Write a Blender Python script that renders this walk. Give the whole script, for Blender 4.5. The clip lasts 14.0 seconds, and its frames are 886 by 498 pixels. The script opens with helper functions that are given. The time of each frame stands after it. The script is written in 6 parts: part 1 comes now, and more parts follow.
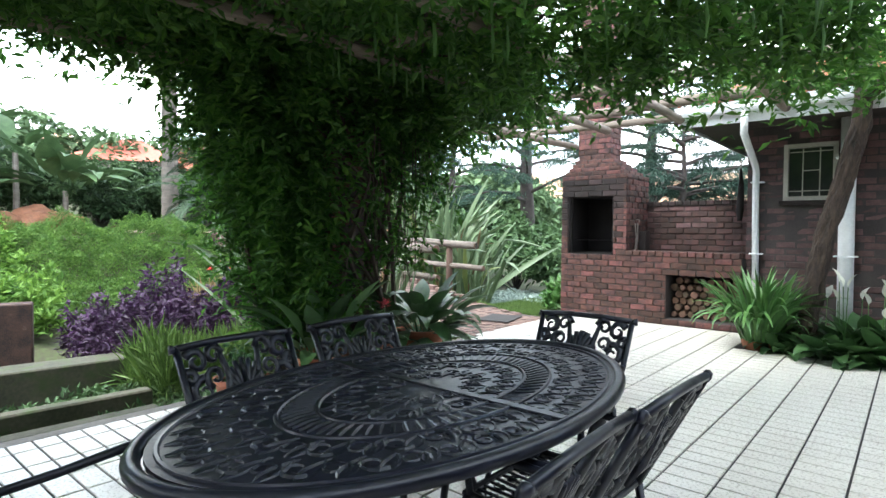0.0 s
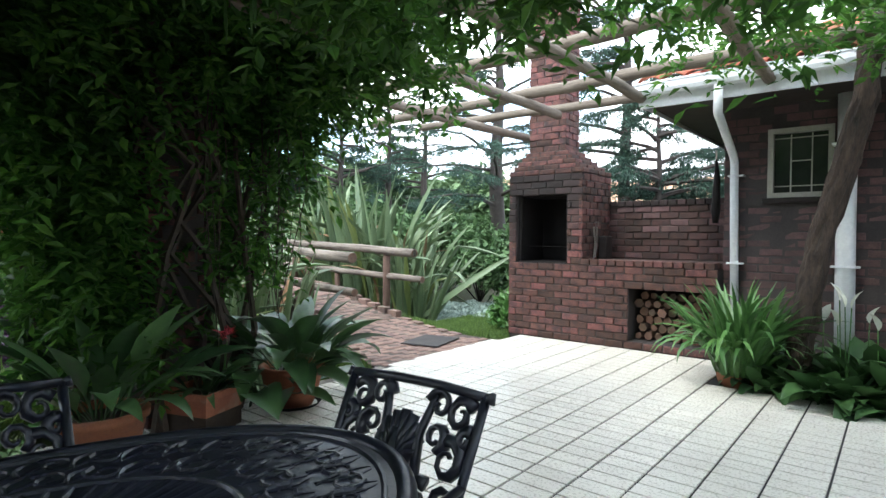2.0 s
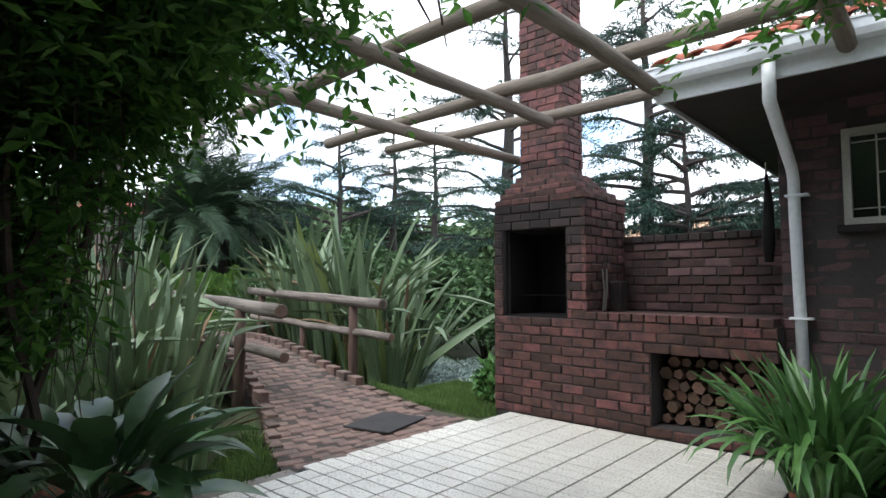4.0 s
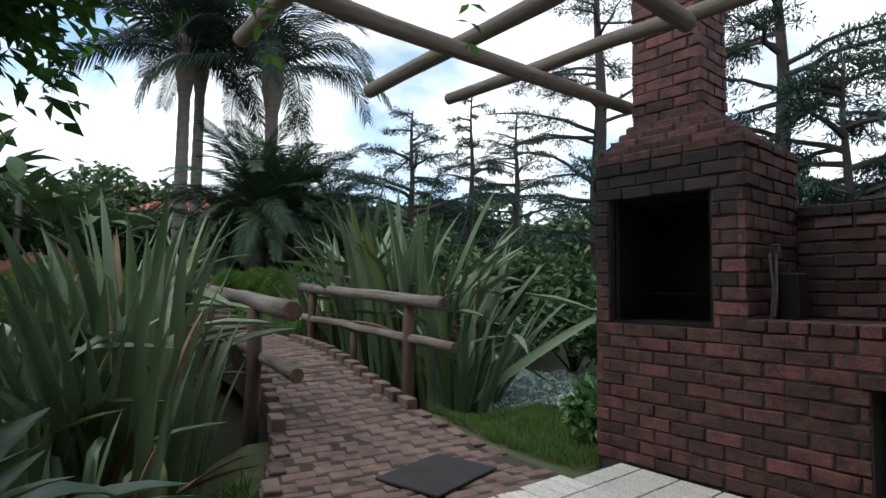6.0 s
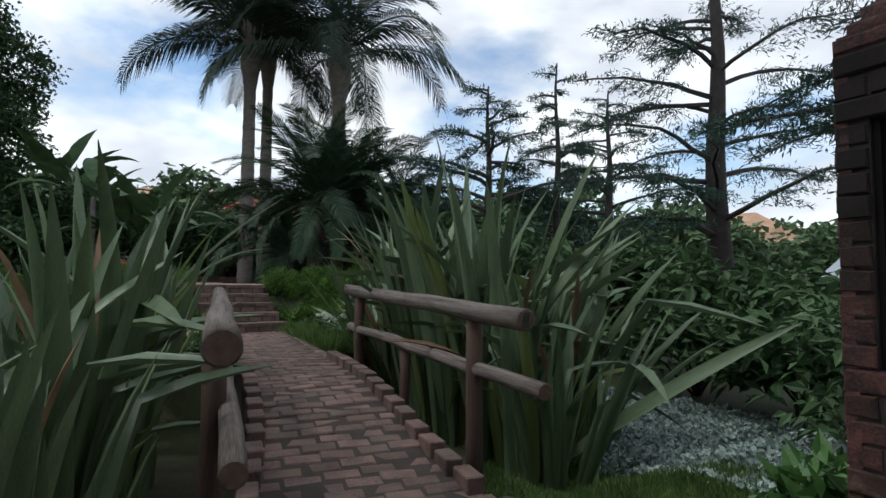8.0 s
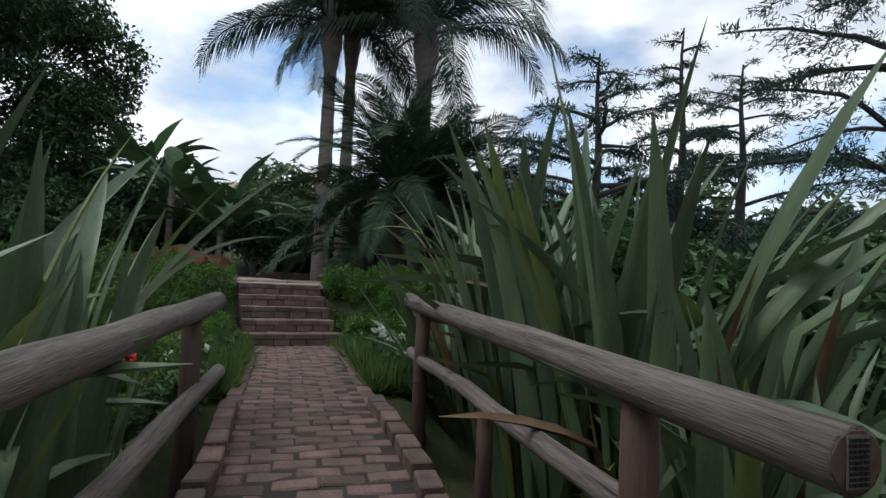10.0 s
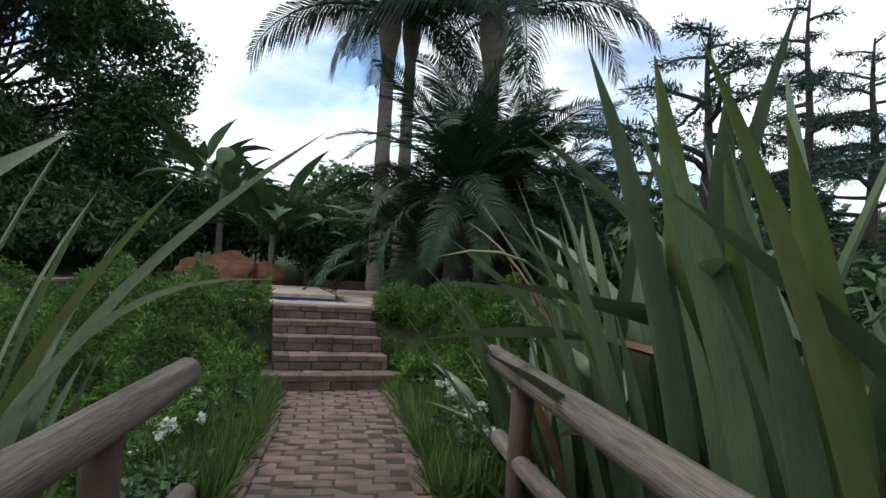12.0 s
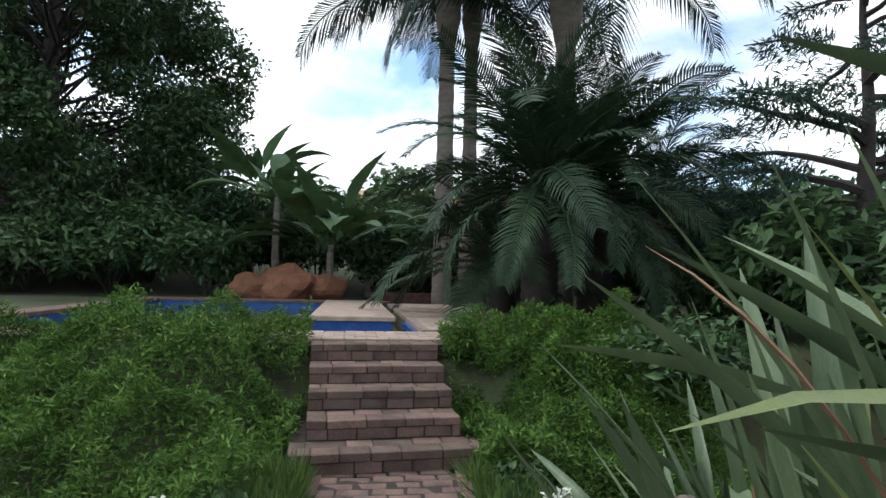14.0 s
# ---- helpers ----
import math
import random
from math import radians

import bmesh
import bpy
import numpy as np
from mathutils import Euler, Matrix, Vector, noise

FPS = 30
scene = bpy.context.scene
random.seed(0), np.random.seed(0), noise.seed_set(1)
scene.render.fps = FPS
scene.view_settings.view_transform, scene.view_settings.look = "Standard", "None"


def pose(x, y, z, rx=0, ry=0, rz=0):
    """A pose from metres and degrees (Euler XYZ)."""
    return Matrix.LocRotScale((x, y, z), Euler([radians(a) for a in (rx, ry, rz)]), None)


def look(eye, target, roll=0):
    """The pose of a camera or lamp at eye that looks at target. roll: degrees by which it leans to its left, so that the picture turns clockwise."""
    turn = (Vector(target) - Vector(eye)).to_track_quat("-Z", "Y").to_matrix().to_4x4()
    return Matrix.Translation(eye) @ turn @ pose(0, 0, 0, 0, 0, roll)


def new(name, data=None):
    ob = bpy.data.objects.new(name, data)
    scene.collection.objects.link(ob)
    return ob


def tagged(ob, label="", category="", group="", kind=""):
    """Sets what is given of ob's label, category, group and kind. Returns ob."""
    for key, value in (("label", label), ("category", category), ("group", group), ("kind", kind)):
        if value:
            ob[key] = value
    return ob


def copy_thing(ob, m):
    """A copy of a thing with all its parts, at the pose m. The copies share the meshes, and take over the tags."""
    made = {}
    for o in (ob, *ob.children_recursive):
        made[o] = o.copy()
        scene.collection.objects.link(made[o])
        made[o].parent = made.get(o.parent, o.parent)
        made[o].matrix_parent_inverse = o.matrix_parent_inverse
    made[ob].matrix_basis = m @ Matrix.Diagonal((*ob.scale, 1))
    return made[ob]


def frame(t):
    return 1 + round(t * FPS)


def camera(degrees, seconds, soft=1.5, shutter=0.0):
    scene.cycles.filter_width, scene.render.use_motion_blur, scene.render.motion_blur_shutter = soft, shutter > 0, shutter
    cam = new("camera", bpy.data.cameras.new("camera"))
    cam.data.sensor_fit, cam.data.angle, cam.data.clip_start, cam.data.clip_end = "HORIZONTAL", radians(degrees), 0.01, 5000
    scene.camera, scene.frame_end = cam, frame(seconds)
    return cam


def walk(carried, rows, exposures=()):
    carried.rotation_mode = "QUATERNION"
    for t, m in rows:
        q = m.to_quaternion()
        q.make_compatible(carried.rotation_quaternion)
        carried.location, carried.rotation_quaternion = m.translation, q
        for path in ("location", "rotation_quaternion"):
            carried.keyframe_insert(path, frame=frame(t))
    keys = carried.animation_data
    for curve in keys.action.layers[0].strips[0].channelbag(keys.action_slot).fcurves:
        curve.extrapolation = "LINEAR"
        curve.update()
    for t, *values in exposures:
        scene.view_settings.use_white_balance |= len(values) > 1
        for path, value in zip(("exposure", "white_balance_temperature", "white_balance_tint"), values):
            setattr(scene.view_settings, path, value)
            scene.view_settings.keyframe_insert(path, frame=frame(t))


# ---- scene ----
cam = camera(76.7, 14.0)
PATH = [
    (0, (0.353, 0.536, 1.351), (-0.939, 2.061, 1.282), 0.4),
    (0.5, (0.292, 0.931, 1.344), (-0.994, 2.462, 1.285), 0.3),
    (1, (0.229, 1.321, 1.336), (-1.048, 2.86, 1.279), 0.3),
    (1.5, (0.17, 1.743, 1.329), (-1.102, 3.285, 1.268), 0.3),
    (2, (0.11, 2.194, 1.329), (-1.156, 3.742, 1.284), 0.4),
    (2.5, (0.049, 2.644, 1.335), (-1.216, 4.193, 1.308), 0.3),
    (3, (-0.041, 3.092, 1.342), (-1.319, 4.63, 1.354), 0.3),
    (3.2, (-0.107, 3.273, 1.342), (-1.395, 4.802, 1.4), 0.4),
    (5.3, (-1.095, 4.729, 1.243), (-2.55, 6.094, 1.39), 0.5),
    (5.5, (-1.205, 4.856, 1.241), (-2.691, 6.188, 1.382), 0.6),
    (6, (-1.543, 5.161, 1.234), (-3.083, 6.43, 1.367), 0.7),
    (6.5, (-1.88, 5.489, 1.223), (-3.462, 6.706, 1.356), 0.8),
    (7, (-2.242, 5.781, 1.233), (-3.875, 6.929, 1.354), 0.8),
    (7.2, (-2.394, 5.898, 1.237), (-4.046, 7.02, 1.361), 0.9),
    (9.3, (-4.315, 7.214, 1.352), (-6.123, 8.061, 1.471), 1.4),
    (9.5, (-4.523, 7.295, 1.353), (-6.348, 8.104, 1.475), 2.2),
    (10, (-4.986, 7.44, 1.373), (-6.838, 8.186, 1.491), 2.6),
    (10.5, (-5.441, 7.565, 1.413), (-7.32, 8.24, 1.533), 2.9),
    (11, (-5.869, 7.656, 1.482), (-7.767, 8.274, 1.603), 3.4),
    (11.5, (-6.283, 7.737, 1.553), (-8.192, 8.322, 1.668), 3.0),
    (12, (-6.677, 7.823, 1.626), (-8.597, 8.372, 1.739), 3.2),
    (12.5, (-7.061, 7.91, 1.708), (-8.994, 8.409, 1.815), 2.8),
    (13, (-7.469, 7.947, 1.812), (-9.412, 8.411, 1.914), 2.5),
    (13.5, (-7.9, 8.046, 1.849), (-9.857, 8.446, 1.957), 1.8),
    (14, (-8.337, 8.108, 1.864), (-10.309, 8.427, 1.969), 1.5),
]
walk(cam, [(t, look(eye, target, roll)) for t, eye, target, roll in PATH],
     exposures=[(0.0, 2.36, 6250, 2), (2.0, 2.02, 6250, 2), (3.5, 1.45, 6250, 6), (5.3, 0.5, 6250, 4), (6.5, 0.05, 6250, 4), (7.2, -0.25, 6250, 4), (9.3, -0.27, 6200, 5), (11.0, -0.15, 6250, 4), (12.5, 0.26, 6300, 4), (14.0, 0.36, 6300, 4)])

# ---- sky and sun ----
world = bpy.data.worlds.new("sky")
scene.world = world
world.use_nodes = True
wt = world.node_tree
wt.nodes.clear()
SUN_EL, SUN_ROT = radians(58), radians(200)
sky = wt.nodes.new("ShaderNodeTexSky")
sky.sky_type, sky.sun_disc, sky.sun_elevation, sky.sun_rotation = "NISHITA", False, SUN_EL, SUN_ROT
sky.air_density, sky.dust_density = 1.0, 0.6
coord = wt.nodes.new("ShaderNodeTexCoord")
squash = wt.nodes.new("ShaderNodeMapping")
squash.inputs["Scale"].default_value = (1.0, 1.0, 2.2)
cloud = wt.nodes.new("ShaderNodeTexNoise")
cloud.inputs["Scale"].default_value, cloud.inputs["Detail"].default_value, cloud.inputs["Roughness"].default_value = 2.6, 7.0, 0.52
cover = wt.nodes.new("ShaderNodeValToRGB")
cover.color_ramp.elements[0].position, cover.color_ramp.elements[1].position = 0.36, 0.52
tone = wt.nodes.new("ShaderNodeTexNoise")
tone.inputs["Scale"].default_value, tone.inputs["Detail"].default_value = 4.5, 5.0
shade = wt.nodes.new("ShaderNodeValToRGB")
shade.color_ramp.elements[0].position, shade.color_ramp.elements[0].color = 0.35, (10.0, 10.3, 11.6, 1)
shade.color_ramp.elements[1].position, shade.color_ramp.elements[1].color = 0.62, (16.5, 16.5, 16.8, 1)
lift = wt.nodes.new("ShaderNodeVectorMath")
lift.operation = "SCALE"
lift.inputs["Scale"].default_value = 2.4
mixer = wt.nodes.new("ShaderNodeMix")
mixer.data_type = "RGBA"
back = wt.nodes.new("ShaderNodeBackground")
back.inputs["Strength"].default_value = 0.09
wout = wt.nodes.new("ShaderNodeOutputWorld")
for a, b in ((coord.outputs["Generated"], squash.inputs["Vector"]), (squash.outputs["Vector"], cloud.inputs["Vector"]),
             (squash.outputs["Vector"], tone.inputs["Vector"]), (cloud.outputs["Fac"], cover.inputs["Fac"]),
             (tone.outputs["Fac"], shade.inputs["Fac"]), (cover.outputs["Color"], mixer.inputs["Factor"]),
             (sky.outputs["Color"], lift.inputs[0]), (lift.outputs[0], mixer.inputs["A"]), (shade.outputs["Color"], mixer.inputs["B"]),
             (mixer.outputs["Result"], back.inputs["Color"]), (back.outputs["Background"], wout.inputs["Surface"])):
    wt.links.new(a, b)
sun = new("sun", bpy.data.lights.new("sun", "SUN"))
sun.data.energy, sun.data.angle, sun.data.color = 1.0, radians(14), (1.0, 0.96, 0.9)
sun.matrix_basis = look((0, 0, 30), (0 - 30 * math.sin(SUN_ROT) * math.cos(SUN_EL) / math.sin(SUN_EL),
                                     0 - 30 * math.cos(SUN_ROT) * math.cos(SUN_EL) / math.sin(SUN_EL), 0))


# ---- materials ----
def mat(name, colour, second=None, rough=0.7, scale=4.0, fine=45.0, bump=0.25, bump_scale=0.0, metal=0.0, rand=0.12, stretch=(1, 1, 1),
        sheen=0.5, thin=0.0, ramp=(0.35, 0.65), island=False, spots=None, bump_dist=0.01):
    """A surface: two colours mixed by coarse and fine noise, varied from piece to piece, with fine relief."""
    m = bpy.data.materials.new(name)
    m.use_nodes = True
    nt = m.node_tree
    n, lk = nt.nodes, nt.links.new
    p = n["Principled BSDF"]
    second = second or tuple(c * 0.65 for c in colour)
    tc = n.new("ShaderNodeTexCoord")
    mp = n.new("ShaderNodeMapping")
    mp.inputs["Scale"].default_value = stretch
    info = n.new("ShaderNodeObjectInfo")
    geo = n.new("ShaderNodeNewGeometry")
    source = geo.outputs["Random Per Island"] if island else info.outputs["Random"]
    lk(tc.outputs["Object"], mp.inputs["Vector"])
    shift = n.new("ShaderNodeVectorMath")
    shift.operation = "MULTIPLY_ADD"
    lk(mp.outputs["Vector"], shift.inputs[0])
    shift.inputs[1].default_value = (1, 1, 1)
    mul = n.new("ShaderNodeMath")
    mul.operation = "MULTIPLY"
    mul.inputs[1].default_value = 37.0
    lk(info.outputs["Random"], mul.inputs[0])
    lk(mul.outputs[0], shift.inputs[2])
    big = n.new("ShaderNodeTexNoise")
    big.inputs["Scale"].default_value, big.inputs["Detail"].default_value = scale, 4.0
    small = n.new("ShaderNodeTexNoise")
    small.inputs["Scale"].default_value, small.inputs["Detail"].default_value = fine, 3.0
    lk(shift.outputs[0], big.inputs["Vector"])
    lk(shift.outputs[0], small.inputs["Vector"])
    mixn = n.new("ShaderNodeMath")
    mixn.operation = "MULTIPLY_ADD"
    mixn.inputs[1].default_value = 0.45
    lk(small.outputs["Fac"], mixn.inputs[0])
    half = n.new("ShaderNodeMath")
    half.operation = "MULTIPLY"
    half.inputs[1].default_value = 0.55
    lk(big.outputs["Fac"], half.inputs[0])
    lk(half.outputs[0], mixn.inputs[2])
    cr = n.new("ShaderNodeValToRGB")
    cr.color_ramp.elements[0].position, cr.color_ramp.elements[0].color = ramp[0], (*second, 1)
    cr.color_ramp.elements[1].position, cr.color_ramp.elements[1].color = ramp[1], (*colour, 1)
    lk(mixn.outputs[0], cr.inputs["Fac"])
    hsv = n.new("ShaderNodeHueSaturation")
    val = n.new("ShaderNodeMapRange")
    val.inputs["To Min"].default_value, val.inputs["To Max"].default_value = 1 - rand, 1 + rand
    lk(source, val.inputs["Value"])
    lk(val.outputs["Result"], hsv.inputs["Value"])
    hue = n.new("ShaderNodeMapRange")
    hue.inputs["To Min"].default_value, hue.inputs["To Max"].default_value = 0.5 + 0.03 * rand, 0.5 - 0.03 * rand
    lk(source, hue.inputs["Value"])
    lk(hue.outputs["Result"], hsv.inputs["Hue"])
    lk(cr.outputs["Color"], hsv.inputs["Color"])
    last = hsv.outputs["Color"]
    if spots:
        colour2, size, low, high = spots
        sp = n.new("ShaderNodeTexNoise")
        sp.inputs["Scale"].default_value, sp.inputs["Detail"].default_value = size, 5.0
        lk(shift.outputs[0], sp.inputs["Vector"])
        sr = n.new("ShaderNodeMapRange")
        sr.inputs["From Min"].default_value, sr.inputs["From Max"].default_value = low, high
        lk(sp.outputs["Fac"], sr.inputs["Value"])
        sm = n.new("ShaderNodeMix")
        sm.data_type = "RGBA"
        lk(sr.outputs["Result"], sm.inputs["Factor"])
        lk(last, sm.inputs["A"])
        sm.inputs["B"].default_value = (*colour2, 1)
        last = sm.outputs["Result"]
    lk(last, p.inputs["Base Color"])
    rr = n.new("ShaderNodeMapRange")
    rr.inputs["To Min"].default_value, rr.inputs["To Max"].default_value = max(0.02, rough - 0.12), min(1, rough + 0.1)
    lk(small.outputs["Fac"], rr.inputs["Value"])
    lk(rr.outputs["Result"], p.inputs["Roughness"])
    p.inputs["Metallic"].default_value = metal
    p.inputs["Specular IOR Level"].default_value = sheen
    if bump:
        bn = n.new("ShaderNodeBump")
        bn.inputs["Strength"].default_value, bn.inputs["Distance"].default_value = bump, bump_dist
        lk(mixn.outputs[0], bn.inputs["Height"])
        lk(bn.outputs["Normal"], p.inputs["Normal"])
    if thin:
        tr = n.new("ShaderNodeBsdfTranslucent")
        lk(last, tr.inputs["Color"])
        ms = n.new("ShaderNodeMixShader")
        ms.inputs["Fac"].default_value = thin
        lk(p.outputs["BSDF"], ms.inputs[1])
        lk(tr.outputs["BSDF"], ms.inputs[2])
        lk(ms.outputs["Shader"], n["Material Output"].inputs["Surface"])
    return m


TILE = mat("glazed_tile", (0.72, 0.69, 0.62), (0.6, 0.56, 0.5), rough=0.3, scale=3, fine=60, bump=0.05, rand=0.06)
PALEPAVER = mat("pale_paver", (0.46, 0.36, 0.29), (0.3, 0.22, 0.18), rough=0.85, scale=5, fine=70, bump=0.4, rand=0.2)
GROUT = mat("grout", (0.035, 0.03, 0.03), (0.018, 0.016, 0.017), rough=0.9, fine=80)
BRICK = mat("braai_brick", (0.12, 0.05, 0.039), (0.032, 0.018, 0.018), rough=0.88, scale=9, fine=75, bump=1.0, rand=0.5, ramp=(0.38, 0.6), spots=((0.2, 0.14, 0.115), 9, 0.68, 0.88))
DARKBRICK = mat("house_brick", (0.115, 0.062, 0.058), (0.055, 0.031, 0.034), rough=0.85, scale=10, fine=80, bump=0.8, rand=0.32)
# smoke stain round the hearth; on the back wall the same colour is shade
SMOKE_SHADE = mat("smoke_shade_brick", (0.075, 0.036, 0.03), (0.022, 0.014, 0.014), rough=0.92, scale=9, fine=70, bump=0.8, rand=0.4)
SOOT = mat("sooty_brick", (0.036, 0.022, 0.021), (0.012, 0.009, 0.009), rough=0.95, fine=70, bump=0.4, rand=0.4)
MORTAR = mat("mortar", (0.06, 0.05, 0.047), (0.03, 0.025, 0.025), rough=0.95, fine=90)
BLACK = mat("black_steel", (0.013, 0.011, 0.011), (0.006, 0.005, 0.005), rough=0.9, sheen=0.25, fine=50)
PAVER = mat("clay_paver", (0.2, 0.128, 0.1), (0.075, 0.05, 0.044), rough=0.9, scale=6, fine=80, bump=0.9, rand=0.32, spots=((0.12, 0.1, 0.08), 5, 0.56, 0.75))
SAND = mat("joint_sand", (0.06, 0.045, 0.036), (0.03, 0.022, 0.018), rough=1, fine=120)
LOG = mat("weathered_log", (0.245, 0.2, 0.16), (0.105, 0.08, 0.062), rough=0.85, scale=3, fine=22, bump=0.9, stretch=(9, 9, 0.55), rand=0.15)
RAIL = mat("weathered_grey_log", (0.23, 0.19, 0.16), (0.065, 0.05, 0.042), rough=0.85, scale=3, fine=22, bump=1.0, stretch=(12, 12, 0.45), rand=0.12, ramp=(0.36, 0.6))
CUT = mat("log_end_grain", (0.2, 0.13, 0.09), (0.1, 0.06, 0.045), rough=0.9, fine=30)
POST = mat("brown_post", (0.12, 0.07, 0.05), (0.06, 0.035, 0.028), rough=0.9, scale=3, fine=20, bump=0.8, stretch=(8, 8, 0.6))
WHITE = mat("white_paint", (0.78, 0.79, 0.8), (0.62, 0.63, 0.65), rough=0.45, scale=3, fine=30, bump=0.05, rand=0.02)
CREAM = mat("cream_frame", (0.42, 0.4, 0.34), (0.3, 0.28, 0.24), rough=0.5, fine=40, bump=0.08)
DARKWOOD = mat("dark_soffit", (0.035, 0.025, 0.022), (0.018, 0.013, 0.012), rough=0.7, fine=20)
CLAYROOF = mat("clay_roof_tile", (0.42, 0.13, 0.07), (0.25, 0.08, 0.05), rough=0.8, scale=5, fine=60, bump=0.3, rand=0.35, spots=((0.12, 0.1, 0.08), 6, 0.6, 0.8))
FARROOF = mat("pale_orange_roof", (0.55, 0.34, 0.22), (0.38, 0.22, 0.14), rough=0.9, scale=1.5, fine=12, rand=0.15)
GREYROOF = mat("grey_sheet_roof", (0.55, 0.58, 0.62), (0.42, 0.45, 0.5), rough=0.6, scale=1.5, fine=12)
# black metal; the blue in its colour stands in for reflected sky
IRON = mat("sky_tinted_cast_metal", (0.012, 0.014, 0.026), (0.006, 0.007, 0.012), rough=0.34, scale=8, fine=60, bump=0.12, metal=0.0, rand=0.05, sheen=0.45)
TERRA = mat("terracotta", (0.4, 0.15, 0.08), (0.27, 0.1, 0.06), rough=0.85, scale=5, fine=60, bump=0.25, rand=0.12, spots=((0.4, 0.3, 0.24), 4, 0.6, 0.8))
SOIL = mat("soil", (0.06, 0.042, 0.03), (0.03, 0.022, 0.016), rough=1, fine=60, bump=1.0)
GLASS_DARK = mat("window_pane", (0.03, 0.035, 0.03), (0.02, 0.025, 0.022), rough=0.12, fine=8, bump=0.0)
BARK = mat("bark", (0.07, 0.046, 0.035), (0.014, 0.01, 0.009), rough=0.95, scale=7, fine=24, bump=1.0, stretch=(3, 3, 0.8), bump_dist=0.03)
CEDARBARK = mat("cedar_bark", (0.06, 0.05, 0.045), (0.03, 0.024, 0.022), rough=0.95, scale=6, fine=30, bump=1.0)
PALMBARK = mat("palm_trunk", (0.22, 0.19, 0.165), (0.12, 0.1, 0.088), rough=0.9, scale=3, fine=16, bump=0.7, stretch=(1, 1, 3))
VINE = mat("vine_leaf", (0.08, 0.19, 0.03), (0.034, 0.09, 0.017), rough=0.5, scale=3, fine=20, bump=0.1, sheen=0.3, thin=0.52, island=True, rand=0.4)
VINEBARK = mat("vine_stem", (0.08, 0.06, 0.045), (0.04, 0.03, 0.025), rough=0.95, fine=30, bump=0.6)
FLAX = mat("flax_leaf", (0.15, 0.205, 0.105), (0.085, 0.13, 0.066), rough=0.45, scale=2, fine=26, bump=0.12, stretch=(14, 14, 0.5), thin=0.12, rand=0.3, spots=((0.2, 0.16, 0.08), 3.0, 0.66, 0.8))
FLAXDRY = mat("dry_flax_leaf", (0.3, 0.19, 0.1), (0.16, 0.09, 0.05), rough=0.7, fine=24, bump=0.2, rand=0.3)
FLAXLIME = mat("lime_flax_leaf", (0.19, 0.23, 0.07), (0.13, 0.17, 0.06), rough=0.4, scale=2, fine=26, stretch=(14, 14, 0.5), thin=0.15, rand=0.15)
FLAXPALE = mat("pale_flax_leaf", (0.32, 0.38, 0.25), (0.22, 0.28, 0.17), rough=0.45, scale=2, fine=26, stretch=(14, 14, 0.5), thin=0.2, rand=0.15)
BROAD = mat("broad_leaf", (0.07, 0.145, 0.048), (0.033, 0.075, 0.028), rough=0.4, scale=3, fine=22, bump=0.15, thin=0.15, rand=0.35)
STRAP = mat("strap_leaf", (0.1, 0.22, 0.06), (0.055, 0.13, 0.035), rough=0.42, scale=3, fine=24, thin=0.2, rand=0.3)
PETAL = mat("white_petal", (0.75, 0.76, 0.68), (0.6, 0.62, 0.52), rough=0.5, thin=0.2, rand=0.05)
PINK = mat("pink_flower", (0.7, 0.1, 0.12), (0.5, 0.06, 0.08), rough=0.6)
RED = mat("red_flower", (0.6, 0.02, 0.02), (0.4, 0.01, 0.01), rough=0.6)
PURPLE = mat("purple_leaf", (0.06, 0.016, 0.07), (0.024, 0.007, 0.03), rough=0.6, island=True, rand=0.4, thin=0.1)
HEDGE = mat("bank_leaf", (0.125, 0.225, 0.042), (0.052, 0.11, 0.022), sheen=0.25, rough=0.6, island=True, rand=0.4, thin=0.2)
# brighter copy of HEDGE: lime leaves with the sunlight put into their colour
SUNHEDGE = mat("sunlit_lime_leaf", (0.18, 0.31, 0.06), (0.09, 0.18, 0.035), rough=0.6, sheen=0.25, island=True, rand=0.4, thin=0.25)
DARKLEAF = mat("dark_tree_leaf", (0.04, 0.08, 0.03), (0.02, 0.042, 0.017), rough=0.55, sheen=0.25, island=True, rand=0.4, thin=0.12)
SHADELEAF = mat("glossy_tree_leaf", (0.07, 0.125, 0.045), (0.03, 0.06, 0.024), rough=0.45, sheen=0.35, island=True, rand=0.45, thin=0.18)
MIDLEAF = mat("shrub_leaf", (0.1, 0.17, 0.07), (0.048, 0.09, 0.038), rough=0.6, sheen=0.25, island=True, rand=0.4, thin=0.15)
NEEDLE = mat("cedar_needles", (0.065, 0.115, 0.085), (0.03, 0.06, 0.048), rough=0.7, sheen=0.2, island=True, rand=0.35, thin=0.1)
PALM = mat("palm_frond", (0.042, 0.066, 0.042), (0.022, 0.038, 0.026), rough=0.65, sheen=0.3, fine=20, rand=0.25, thin=0.1)
CYCAD = mat("cycad_frond", (0.048, 0.085, 0.042), (0.024, 0.046, 0.024), rough=0.6, sheen=0.25, fine=20, rand=0.3, thin=0.08)
SILVER = mat("silver_groundcover", (0.42, 0.5, 0.46), (0.26, 0.33, 0.29), rough=0.8, island=True, rand=0.25, thin=0.1)
GRASS = mat("grass_blade", (0.15, 0.24, 0.06), (0.08, 0.14, 0.035), rough=0.6, island=True, rand=0.35, thin=0.2)
DRYGRASS = mat("dry_grass", (0.3, 0.22, 0.1), (0.18, 0.13, 0.06), rough=0.8, island=True, rand=0.3)
EARTH = mat("garden_ground", (0.07, 0.1, 0.032), (0.05, 0.038, 0.026), rough=1, scale=0.9, fine=14, bump=0.8, rand=0.0, bump_dist=0.03)
